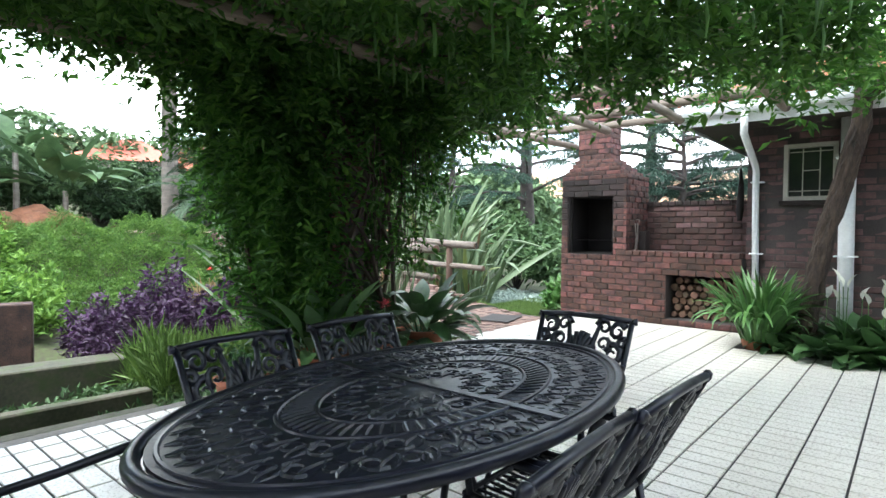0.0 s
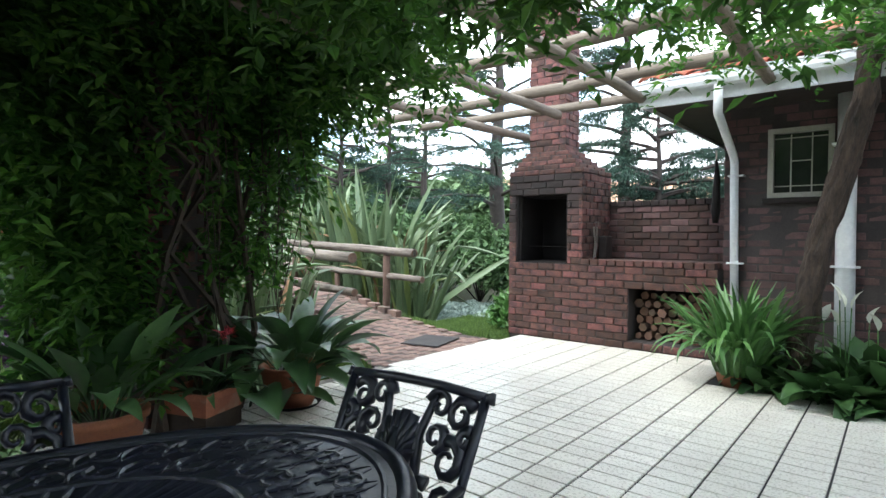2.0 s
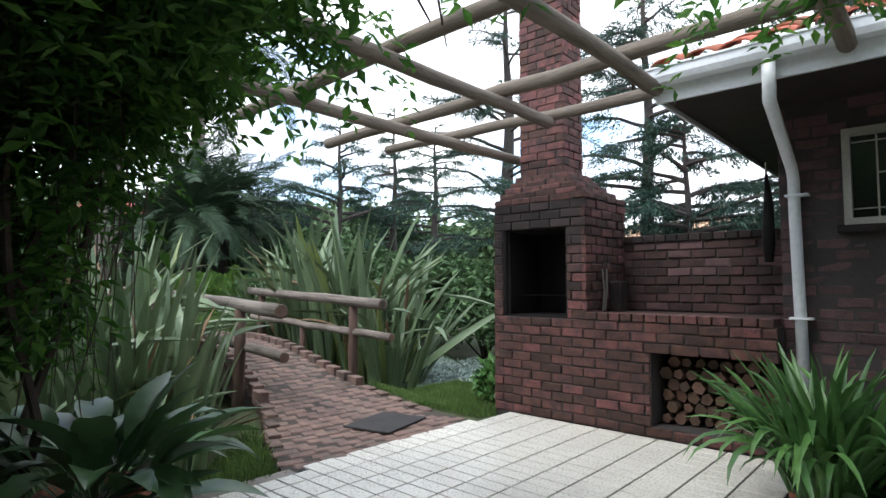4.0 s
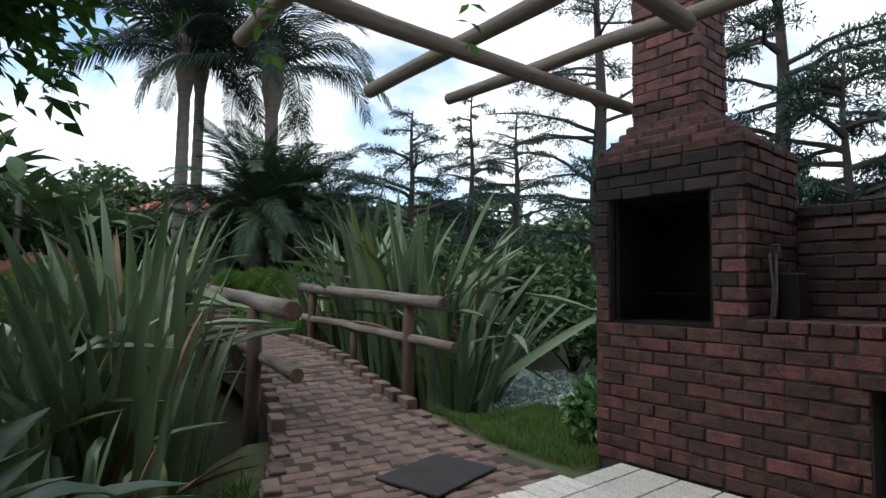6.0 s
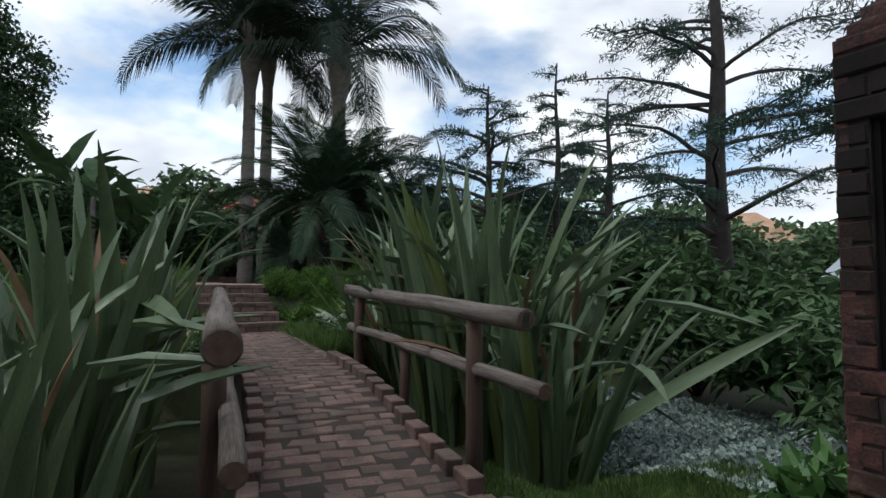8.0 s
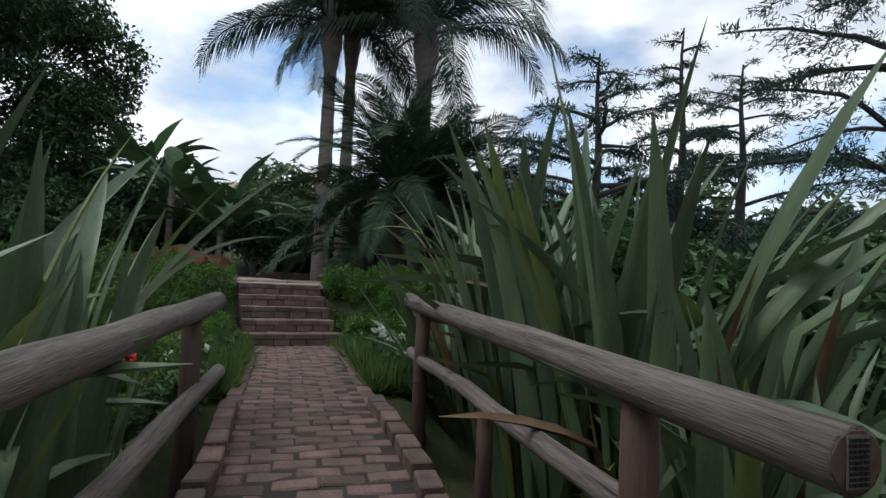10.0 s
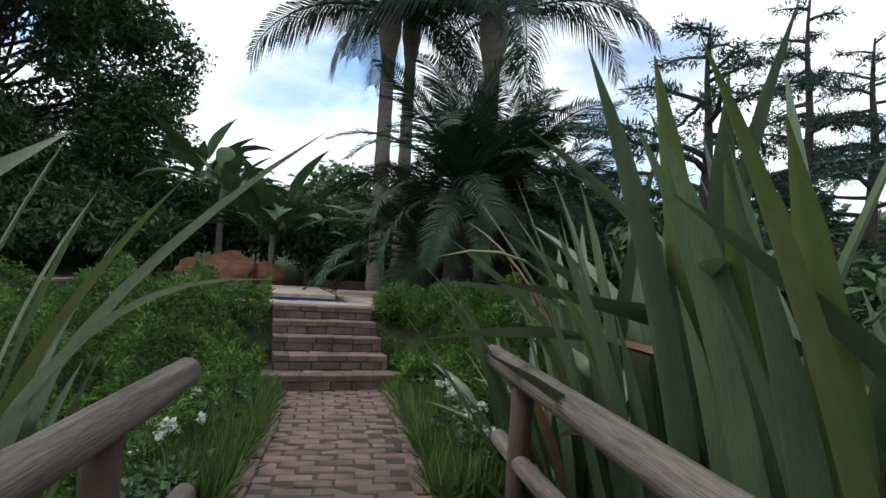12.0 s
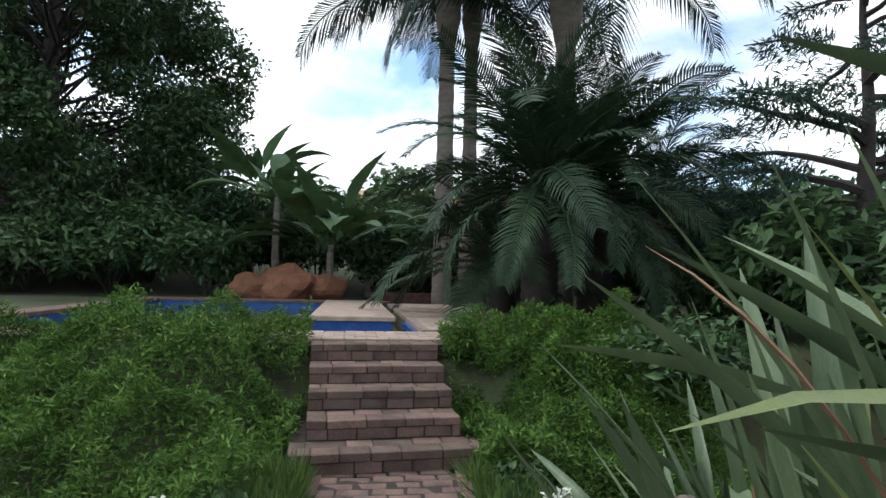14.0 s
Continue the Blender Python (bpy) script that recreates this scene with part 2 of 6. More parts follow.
MOSSY = mat("mossy_concrete", (0.1, 0.09, 0.066), (0.04, 0.042, 0.026), rough=0.95, scale=3, fine=30, bump=0.8, spots=((0.05, 0.07, 0.025), 6, 0.5, 0.7))
# leaf colour lifted to carry the haze over distant foliage
HAZYLEAF = mat("hazy_far_leaf", (0.15, 0.22, 0.11), (0.075, 0.125, 0.06), rough=0.7, sheen=0.2, island=True, rand=0.4, thin=0.15)
STONE = mat("grey_stone", (0.28, 0.25, 0.22), (0.17, 0.15, 0.13), rough=0.9, scale=4, fine=40, bump=0.6)
ROCK = mat("red_rock", (0.3, 0.13, 0.07), (0.16, 0.07, 0.04), rough=0.9, scale=3, fine=20, bump=0.8, bump_dist=0.04)
POOLTILE = mat("blue_pool_tile", (0.04, 0.11, 0.36), (0.025, 0.07, 0.25), rough=0.25, fine=60, rand=0.2)
WATER = mat("pool_water", (0.07, 0.09, 0.035), (0.045, 0.065, 0.03), rough=0.08, scale=1.2, fine=9, bump=0.06)
FIREWOOD = mat("firewood", (0.14, 0.078, 0.05), (0.06, 0.038, 0.028), rough=0.95, fine=40, bump=0.6, rand=0.45)


# ---- building helpers ----
class Shape:
    """Collects points and faces for one mesh."""

    def __init__(self):
        self.v, self.f = [], []

    def add(self, points, faces):
        k = len(self.v)
        self.v.extend(tuple(p) for p in points)
        self.f.extend(tuple(i + k for i in q) for q in faces)
        return self

    def box(self, x0, x1, y0, y1, z0, z1, b=0.0, m=None):
        """A box, with its upright and top edges chamfered by b."""
        if b:
            pts, ring = [], []
            for z, e in ((z0, 0), (z1 - b, 0), (z1, b)):
                for x, y in ((x0 + b, y0 + e), (x1 - b, y0 + e), (x1 - e, y0 + b), (x1 - e, y1 - b), (x1 - b, y1 - e), (x0 + b, y1 - e), (x0 + e, y1 - b), (x0 + e, y0 + b)):
                    pts.append((x, y, z))
            faces = [tuple(range(16, 24)), tuple(range(7, -1, -1))]
            for r in (0, 8):
                for i in range(8):
                    faces.append((r + i, r + (i + 1) % 8, r + 8 + (i + 1) % 8, r + 8 + i))
        else:
            pts = [(x, y, z) for z in (z0, z1) for x, y in ((x0, y0), (x1, y0), (x1, y1), (x0, y1))]
            faces = [(3, 2, 1, 0), (4, 5, 6, 7), (0, 1, 5, 4), (1, 2, 6, 5), (2, 3, 7, 6), (3, 0, 4, 7)]
        if m is not None:
            pts = [m @ Vector(p) for p in pts]
        return self.add(pts, faces)

    def tube(self, path, radii, n=8, caps=True, flat=1.0):
        """A tube along a path of points, with a radius for each."""
        path = [Vector(p) for p in path]
        if not hasattr(radii, "__len__"):
            radii = [radii] * len(path)
        pts, faces = [], []
        side = None
        for i, p in enumerate(path):
            way = (path[min(i + 1, len(path) - 1)] - path[max(i - 1, 0)]).normalized()
            if side is None:
                side = way.orthogonal().normalized()
            side = (side - way * side.dot(way)).normalized()
            up = way.cross(side)
            for j in range(n):
                a = 2 * math.pi * j / n
                pts.append(p + radii[i] * (math.cos(a) * side + flat * math.sin(a) * up))
        for i in range(len(path) - 1):
            for j in range(n):
                faces.append((i * n + j, i * n + (j + 1) % n, (i + 1) * n + (j + 1) % n, (i + 1) * n + j))
        if caps:
            faces.append(tuple(range(n - 1, -1, -1)))
            faces.append(tuple(range((len(path) - 1) * n, len(path) * n)))
        return self.add(pts, faces)

    def lathe(self, profile, n=24, cx=0.0, cy=0.0):
        """A turned shape from (radius, height) pairs."""
        pts = [(cx + r * math.cos(2 * math.pi * j / n), cy + r * math.sin(2 * math.pi * j / n), z) for r, z in profile for j in range(n)]
        faces = [(i * n + j, i * n + (j + 1) % n, (i + 1) * n + (j + 1) % n, (i + 1) * n + j) for i in range(len(profile) - 1) for j in range(n)]
        return self.add(pts, faces)

    def mesh(self, name, material, smooth=False):
        me = bpy.data.meshes.new(name)
        me.from_pydata(self.v, [], self.f)
        me.materials.append(material)
        if smooth:
            me.polygons.foreach_set("use_smooth", [True] * len(me.polygons))
        me.update()
        return me


def part(name, shape, material, parent=None, label="", smooth=False, at=None):
    """One mesh object from a Shape or from ready mesh data, under a parent."""
    me = shape.mesh(name, material, smooth) if isinstance(shape, Shape) else shape
    ob = new(name, me)
    if parent is not None:
        ob.parent = parent
    if at is not None:
        ob.matrix_basis = at
    if label:
        ob["label"] = label
    return ob


def thing(name, m, label, category, group="", kind=""):
    ob = new(name)
    ob.empty_display_size = 0.1
    ob.matrix_basis = m
    return tagged(ob, label, category, group, kind)


def place(x, y, z=0.0, turn=0.0, size=1.0):
    return Matrix.Translation((x, y, z)) @ Matrix.Rotation(radians(turn), 4, "Z") @ Matrix.Scale(size, 4)


def leaf_cloud(name, centres, size, material, aspect=0.5, droop=0.3, spread=1.0, seed=1, heads=None):
    """Many small folded leaves, one at each centre, as one mesh."""
    rng = np.random.default_rng(seed)
    c = np.asarray(centres, float)
    k = len(c)
    yaw = rng.uniform(0, 2 * np.pi, k) if heads is None else heads + rng.normal(0, 0.5, k)
    pitch = rng.normal(-droop, 0.45 * spread, k)
    tilt = rng.normal(0, 0.5 * spread, k)
    s = size * rng.uniform(0.6, 1.3, k)
    way = np.stack([np.cos(yaw) * np.cos(pitch), np.sin(yaw) * np.cos(pitch), np.sin(pitch)], 1)
    side0 = np.stack([-np.sin(yaw), np.cos(yaw), np.zeros(k)], 1)
    up0 = np.cross(way, side0)
    side = side0 * np.cos(tilt)[:, None] + up0 * np.sin(tilt)[:, None]
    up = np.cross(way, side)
    w = (s * aspect * 0.5)[:, None]
    s = s[:, None]
    pts = np.stack([c, c + way * s * 0.45 + side * w + up * w * 0.35, c + way * s - up * s * 0.08, c + way * s * 0.45 - side * w + up * w * 0.35], 1).reshape(-1, 3)
    me = bpy.data.meshes.new(name)
    idx = np.arange(k) * 4
    tris = np.stack([idx, idx + 1, idx + 2, idx, idx + 2, idx + 3], 1).reshape(-1, 3)
    me.from_pydata(pts.tolist(), [], tris.tolist())
    me.materials.append(material)
    return me


def smooth01(a, b, x):
    t = min(1.0, max(0.0, (x - a) / (b - a)))
    return t * t * (3 - 2 * t)


# ---- the plan ----
PATIO_W, PATIO_E, PATIO_S, PATIO_N, BED_S = -3.86, 4.2, -3.0, 8.74, 7.66
TX, TY = 0.272, 0.136
FRONT = 8.76
WALL_Y = 9.0
LINE = [(-3.9, 7.15, 0.0, 0.95), (-4.7, 7.35, 0.01, 0.8), (-5.4, 7.55, 0.09, 0.62), (-6.0, 7.66, 0.17, 0.53), (-6.5, 7.75, 0.26, 0.48), (-7.0, 7.84, 0.35, 0.45), (-7.5, 7.91, 0.42, 0.44),
        (-8.0, 7.98, 0.455, 0.43), (-8.7, 8.04, 0.47, 0.43), (-10.0, 8.19, 0.465, 0.44), (-11.1, 8.33, 0.465, 0.45), (-12.6, 8.44, 0.47, 0.47)]


def path_at(x):
    """The middle, height and half width of the brick path at x."""
    if x >= LINE[0][0]:
        return LINE[0][1:]
    for a, b in zip(LINE, LINE[1:]):
        if x >= b[0]:
            t = (a[0] - x) / (a[0] - b[0])
            return tuple(p + (q - p) * t for p, q in zip(a[1:], b[1:]))
    return LINE[-1][1:]


def land(x, y):
    """The height of the garden ground."""
    z = -0.12 + 0.05 * noise.noise((x * 0.5, y * 0.5, 0.3))
    z -= 0.3 * smooth01(-4.0, -4.9, x) * smooth01(-11.5, -9.5, x) * smooth01(7.0, 5.6, y)
    z -= 0.25 * smooth01(-5.6, -6.4, x) * smooth01(-9.6, -8.8, x)
    terrace = smooth01(-10.6, -13.9, x + 0.12 * abs(y - 8.5)) if y < 8.5 else smooth01(-11.6, -14.2, x)
    z += 1.3 * terrace
    yc, pz, hw = path_at(max(x, -12.6))
    if -13.6 < x < -4.2:
        near = smooth01(1.5, 0.85, abs(y - yc))
        z = z * (1 - near) + (pz - 0.1) * near if not -9.3 < x < -5.9 else min(z, pz - 0.35)
    if -15.0 < x < -12.4:
        near = smooth01(1.4, 0.8, abs(y - STEP_Y))
        z = z * (1 - near) + near * min(z, STEP_Z - 0.2 + max(0.0, (STEP_X - x) / TREAD * RISE))
    z += 1.6 * smooth01(-24, -34, x) + 3.0 * smooth01(-30, -70, x)
    if PATIO_W - 0.05 < x < PATIO_E and PATIO_S < y < FRONT + 1:
        z = -0.14
    if -1.15 < x < PATIO_E + 2 and BED_S - 0.05 < y < WALL_Y:
        z = min(z, -0.14)
    if -23.0 < x < -14.3 and 3.25 < y < 8.95:
        z = 0.2
    return z


STEP_X, STEP_Y, STEP_Z, RISE, TREAD, FLIGHT = -12.42, 8.42, 0.47, 0.152, 0.32, 5


# ---- ground ----
def ground():
    def axis(lo, hi, step, far):
        near = list(np.arange(lo, hi + 0.01, step))
        return [lo - d for d in far[::-1]] + near + [hi + d for d in far]
    xs = axis(-26, 6, 0.25, [2, 6, 14, 30, 60, 150, 400, 1500])
    ys = axis(-8, 24, 0.25, [2, 6, 14, 30, 60, 150, 400, 1500])
    s = Shape()
    s.add([(x, y, land(x, y)) for y in ys for x in xs], [(j * len(xs) + i, j * len(xs) + i + 1, (j + 1) * len(xs) + i + 1, (j + 1) * len(xs) + i)
                                                          for j in range(len(ys) - 1) for i in range(len(xs) - 1)])
    ob = part("ground", s, EARTH, smooth=True)
    tagged(ob, "earthy garden ground with patchy grass and slopes", "ground", kind="structure")


ground()
floor = part("floor", Shape().box(PATIO_W, PATIO_E, PATIO_S, BED_S, -0.13, -0.006).box(PATIO_W, -1.15, BED_S, PATIO_N, -0.13, -0.006).box(-4.05, PATIO_W, 6.25, 8.2, -0.13, -0.006), GROUT)
tagged(floor, "patio of glossy cream split tiles with dark joints", "floor", kind="structure")
part("edge_strip", Shape().box(PATIO_W - 0.14, PATIO_W - 0.01, PATIO_S, 6.2, -0.3, -0.002, 0.012), STONE, floor, "pale concrete edge of the patio")


# ---- house ----
def house_wall():
    """The brick wall of the house with its window opening; the mortar bed behind the bricks."""
    s = Shape()
    x0, x1, y0, y1, z1 = -1.42, 6.5, WALL_Y, WALL_Y + 0.23, 2.92
    wx0, wx1, wz0, wz1 = -1.0, -0.42, 1.76, 2.48
    s.box(x0, wx0, y0, y1, -0.15, z1).box(wx1, x1, y0, y1, -0.15, z1).box(wx0, wx1, y0, y1, -0.15, wz0).box(wx0, wx1, y0, y1, wz1, z1)
    s.box(x0, x0 + 0.23, y1, 15, -0.15, z1)
    s.box(x1 - 0.23, x1, y1, 15, -0.15, z1)
    s.box(x0, x1, 15, 15.23, -0.15, z1)
    ob = part("wall_north", s, MORTAR)
    return tagged(ob, "dark brown face-brick house wall", "wall", kind="structure")


wall_north = house_wall()


def window():
    w = thing("window_1", place(-0.71, WALL_Y, 2.12), "small cream steel window with burglar bars, closed", "window", kind="structure")
    f = Shape()
    hw, hh = 0.29, 0.36
    for x0, x1, z0, z1 in ((-hw, hw, hh - 0.05, hh), (-hw, hw, -hh, -hh + 0.05), (-hw, -hw + 0.05, -hh + 0.05, hh - 0.05), (hw - 0.05, hw, -hh + 0.05, hh - 0.05)):
        f.box(x0, x1, -0.03, 0.09, z0, z1)
    part("window_frame", f, CREAM, w)
    part("pane", Shape().box(-hw + 0.05, hw - 0.05, 0.055, 0.063, -hh + 0.05, hh - 0.05), GLASS_DARK, w, "dark window pane")
    for x in (-0.085, 0.1):
        part("bar", Shape().tube([(x, 0.03, -hh + 0.05), (x, 0.03, hh - 0.06)], 0.007, 6), CREAM, w)
    for z, a, b in ((-hh + 0.12, -0.24, 0.24), (hh - 0.1, -0.24, 0.24), (0.02, -0.085, 0.1)):
        part("bar", Shape().tube([(a, 0.03, z), (b, 0.03, z)], 0.006, 6), CREAM, w)
    part("window_sill", Shape().box(-hw - 0.04, hw + 0.04, -0.07, 0.08, -hh - 0.055, -hh - 0.003, 0.006), SOOT, w, "dark brick sill")


window()
room = part("room_wall", Shape().box(-1.1, 0.1, 10.4, 10.45, 1.2, 2.9), DARKWOOD)
tagged(room, "dark inside of the room behind the window", "wall", kind="structure")

# soffit, fascia, gutter
EAVE_Y, EAVE_X, EAVE_Z = 8.05, -2.02, 2.72
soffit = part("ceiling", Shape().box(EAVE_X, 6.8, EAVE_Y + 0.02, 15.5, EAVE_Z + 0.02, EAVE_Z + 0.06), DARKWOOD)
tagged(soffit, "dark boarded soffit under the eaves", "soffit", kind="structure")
trim = part("trim", Shape().box(EAVE_X, 6.8, EAVE_Y - 0.012, EAVE_Y + 0.015, EAVE_Z - 0.05, EAVE_Z + 0.15).box(EAVE_X - 0.02, EAVE_X, EAVE_Y - 0.012, 15.5, EAVE_Z - 0.02, EAVE_Z + 0.15), WHITE)
tagged(trim, "white painted fascia board under the gutter", "fascia", kind="structure")


def gutter():
    g = thing("gutter", place(0, 0, 0), "white painted metal gutter along the eaves", "gutter")
    s = Shape()
    prof = [(0.0, 0.0), (0.0, -0.1), (-0.1, -0.1), (-0.118, -0.06), (-0.118, 0.0), (-0.13, 0.0), (-0.13, 0.014), (-0.105, 0.014), (-0.105, -0.05), (-0.09, -0.085), (-0.012, -0.085), (-0.012, 0.0)]
    x0, x1 = EAVE_X - 0.03, 6.8
    n = len(prof)
    s.add([(x, EAVE_Y - 0.014 + y, EAVE_Z + 0.17 + z) for x in (x0, x1) for y, z in prof], [(i, (i + 1) % n, n + (i + 1) % n, n + i) for i in range(n)] + [tuple(range(n - 1, -1, -1)), tuple(range(n, 2 * n))])
    part("channel", s, WHITE, g)
    return g


gutter()


def downpipe(x, r, kick):
    d = thing("downpipe", place(x, 0, 0), "white painted round downpipe fixed to the brick wall", "downpipe", group="downpipes")
    yw = WALL_Y - r - 0.02
    if kick:
        pts = [(0.03, EAVE_Y - 0.07, EAVE_Z + 0.1), (0.03, EAVE_Y - 0.07, EAVE_Z - 0.12), (0.02, EAVE_Y - 0.03, EAVE_Z - 0.19), (-0.02, yw - 0.06, EAVE_Z - 0.5), (-0.02, yw, EAVE_Z - 0.58), (-0.02, yw, EAVE_Z - 0.8), (0.01, yw, 0.05)]
    else:
        pts = [(0.0, yw, EAVE_Z + 0.03), (0.0, yw, 1.4), (0.01, yw, 0.05)]
    part("pipe", Shape().tube(pts, r, 14), WHITE, d, smooth=True)
    for z in ((1.05, 2.0) if kick else (1.05, 2.25)):
        part("clip", Shape().box(-r - 0.035, r + 0.035, yw - r - 0.004, yw + r + 0.018, z, z + 0.016), WHITE, d, "thin metal clip")


downpipe(-1.29, 0.042, True)
downpipe(-0.31, 0.085, False)


def roof():
    """The tiled hip roof: boards below, and rows of rounded clay tiles near the eave."""
    r = thing("roof", place(0, 0, 0), "red clay tiled roof of the house with mossy edges", "roof", kind="structure")
    z0 = EAVE_Z + 0.16
    s = Shape()
    s.add([(EAVE_X, EAVE_Y, z0), (6.8, EAVE_Y, z0), (6.8, 15.5, z0), (EAVE_X, 15.5, z0), (EAVE_X + 3.7, 11.75, z0 + 1.75), (3.1, 11.75, z0 + 1.75)], [(0, 1, 5, 4), (1, 2, 5), (2, 3, 4, 5), (3, 0, 4), (3, 2, 1, 0)])
    part("boards", s, CLAYROOF, r)
    tile = Shape()
    n = 9
    tile.add([(0.115 * -math.cos(math.pi * j / (n - 1)), y, 0.055 * math.sin(math.pi * j / (n - 1)) + (0.02 if y == 0 else 0.0) + t) for t in (0, 0.014) for y in (0.0, 0.4) for j in range(n)],
             [(j, n + j, n + j + 1, j + 1) for j in range(n - 1)] + [(2 * n + j, 2 * n + j + 1, 3 * n + j + 1, 3 * n + j) for j in range(n - 1)] + [(j, j + 1, 2 * n + j + 1, 2 * n + j) for j in range(n - 1)])
    me = tile.mesh("roof_tile", CLAYROOF, True)
    slope = math.degrees(math.atan2(1.75, 3.7))
    for row in range(5):
        for k in range(38):
            y = row * 0.33
            x = EAVE_X + 0.1 + k * 0.232
            if x < EAVE_X + y + 0.05 or x > 6.7 - y:
                continue
            part("roof_tile", me, None, r, at=Matrix.Translation((x, EAVE_Y - 0.06 + y * math.cos(radians(slope)), z0 + 0.012 + y * math.sin(radians(slope)))) @ pose(0, 0, 0, slope, random.uniform(-2, 2), random.uniform(-1.5, 1.5)))


roof()


# ---- braai ----
def braai():
    """The brick barbecue: mortar core, hearth, chimney, counter, wood niche. Its bricks are laid at the end of the file."""
    b = thing("braai", place(0, 0, 0), "built-in brick barbecue with tall chimney, counter and firewood niche", "barbecue")
    i = 0.012
    # lower block around the wood niche, fire chamber, back wall
    for nm, boxes in (("base", ((-4.08 + i, -2.4, FRONT + i, 9.66, -0.14, 0.985),)), ("niche_floor", ((-2.4, -1.42, FRONT + i, 9.66, -0.14, 0.09),)), ("counter_core", ((-2.4, -1.42, FRONT + i, 9.66, 0.74, 0.985),)),
                      ("niche_back", ((-2.4, -1.42, 9.45, 9.66, 0.09, 0.74),)), ("pier", ((-4.08 + i, -3.97, FRONT + i, 9.66, 0.985, 1.9),)), ("pier", ((-3.21, -3.0 - i, FRONT + i, 9.66, 0.985, 1.9),)),
                      ("chamber_back", ((-3.97, -3.21, 9.5, 9.66, 0.985, 1.9),)), ("lintel", ((-4.08 + i, -3.0 - i, FRONT + i, 9.66, 1.9, 2.15),)), ("back_wall", ((-3.0 + i, -1.42, 9.6 + i, 9.82, -0.14, 1.78),))):
        part(nm, Shape().box(*boxes[0]), MORTAR, b)
    # smoke hood, stepping in to the chimney
    ch = Shape()
    for k in range(5):
        t = k / 5
        ch.box(-4.08 + 0.11 * t + i, -3.0 - 0.42 * t - i, FRONT + 0.34 * t + i, 9.66 - 0.14 * t, 2.15 + 0.07 * k, 2.15 + 0.07 * (k + 1))
    ch.box(-3.97 + i, -3.42 - i, 9.1 + i, 9.52, 2.5, 6.2)
    part("chimney", ch, MORTAR, b)
    for bx in ((-3.968, -3.95, 8.9, 9.49, 0.99, 1.89), (-3.23, -3.212, 8.9, 9.49, 0.99, 1.89), (-3.95, -3.23, 9.47, 9.49, 0.99, 1.89), (-3.95, -3.23, 8.9, 9.47, 0.987, 1.0), (-3.95, -3.23, 8.9, 9.47, 1.875, 1.893)):
        part("lining_plate", Shape().box(*bx), BLACK, b, "soot-black steel lining plate")
    lip = Shape()
    for x0, x1, z0, z1 in ((-3.968, -3.212, 0.985, 1.005), (-3.968, -3.945, 1.005, 1.88), (-3.235, -3.212, 1.005, 1.88), (-3.968, -3.212, 1.88, 1.9)):
        lip.box(x0, x1, FRONT + 0.03, FRONT + 0.06, z0, z1)
    part("frame", lip, BLACK, b, "black angle-iron frame")
    grill = Shape()
    for k in range(14):
        grill.tube([(-3.93 + k * 0.053, 8.95, 1.2), (-3.93 + k * 0.053, 9.42, 1.2)], 0.005, 5)
    part("grid", grill, BLACK, b)
    # tool rack with tongs and a small box on the chamber's side
    shade_cloth = thing("folded_umbrella", place(-1.52, 9.05, 1.5), "folded black umbrella hanging at the house corner", "umbrella")
    part("cloth", Shape().tube([(0, 0, 0.0), (0.0, 0, 0.15), (0.01, 0, 0.5), (0.0, 0, 0.72)], [0.03, 0.05, 0.035, 0.012], 8), BLACK, shade_cloth, smooth=True)
    part("pole", Shape().tube([(0, 0, 0.72), (0.0, 0.0, 0.82)], 0.01, 6), STONE, shade_cloth)
    rack = thing("fire_tool", place(-2.995, 9.05, 1.05), "steel braai tongs and dark tin box hanging on brick", "tool")
    part("tongs", Shape().tube([(0.02, 0.0, 0.42), (0.03, 0.02, 0.2), (0.02, 0.0, 0.0)], 0.009, 6).tube([(0.04, 0.05, 0.42), (0.04, 0.05, 0.2), (0.03, 0.03, 0.02)], 0.009, 6), STONE, rack, "pale steel tongs")
    part("box", Shape().box(0.005, 0.12, 0.18, 0.36, 0.0, 0.3, 0.01), DARKWOOD, rack, "dark tin box")
    part("hook", Shape().tube([(0.0, 0.08, 0.48), (0.05, 0.08, 0.48), (0.05, 0.08, 0.43)], 0.006, 5), STONE, rack)
    return b


braai_ob = braai()


def firewood():
    rng = random.Random(4)
    for row in range(6):
        for k in range(9):
            r = rng.uniform(0.045, 0.062)
            x = -2.33 + k * 0.108 + (row % 2) * 0.05
            z = 0.09 + 0.055 + row * 0.098
            if z + r > 0.7 or x > -1.48:
                continue
            log = thing("firewood_log", Matrix.Translation((x, 8.98 + rng.uniform(-0.06, 0.05), z)) @ pose(0, 0, 0, rng.uniform(-4, 4), 0, rng.uniform(-5, 5)), "short split firewood log stacked in the brick niche", "firewood", group="firewood stack")
            n = rng.choice((5, 6, 7))
            s = Shape()
            rad = [r * rng.uniform(0.8, 1.05) for _ in range(n)]
            s.add([(rad[j] * math.cos(2 * math.pi * j / n), y, rad[j] * math.sin(2 * math.pi * j / n)) for y in (0, 0.38) for j in range(n)],
                  [(j, j + n, (j + 1) % n + n, (j + 1) % n) for j in range(n)] + [tuple(range(n)), tuple(range(2 * n - 1, n - 1, -1))])
            part("log", s, FIREWOOD, log)


firewood()


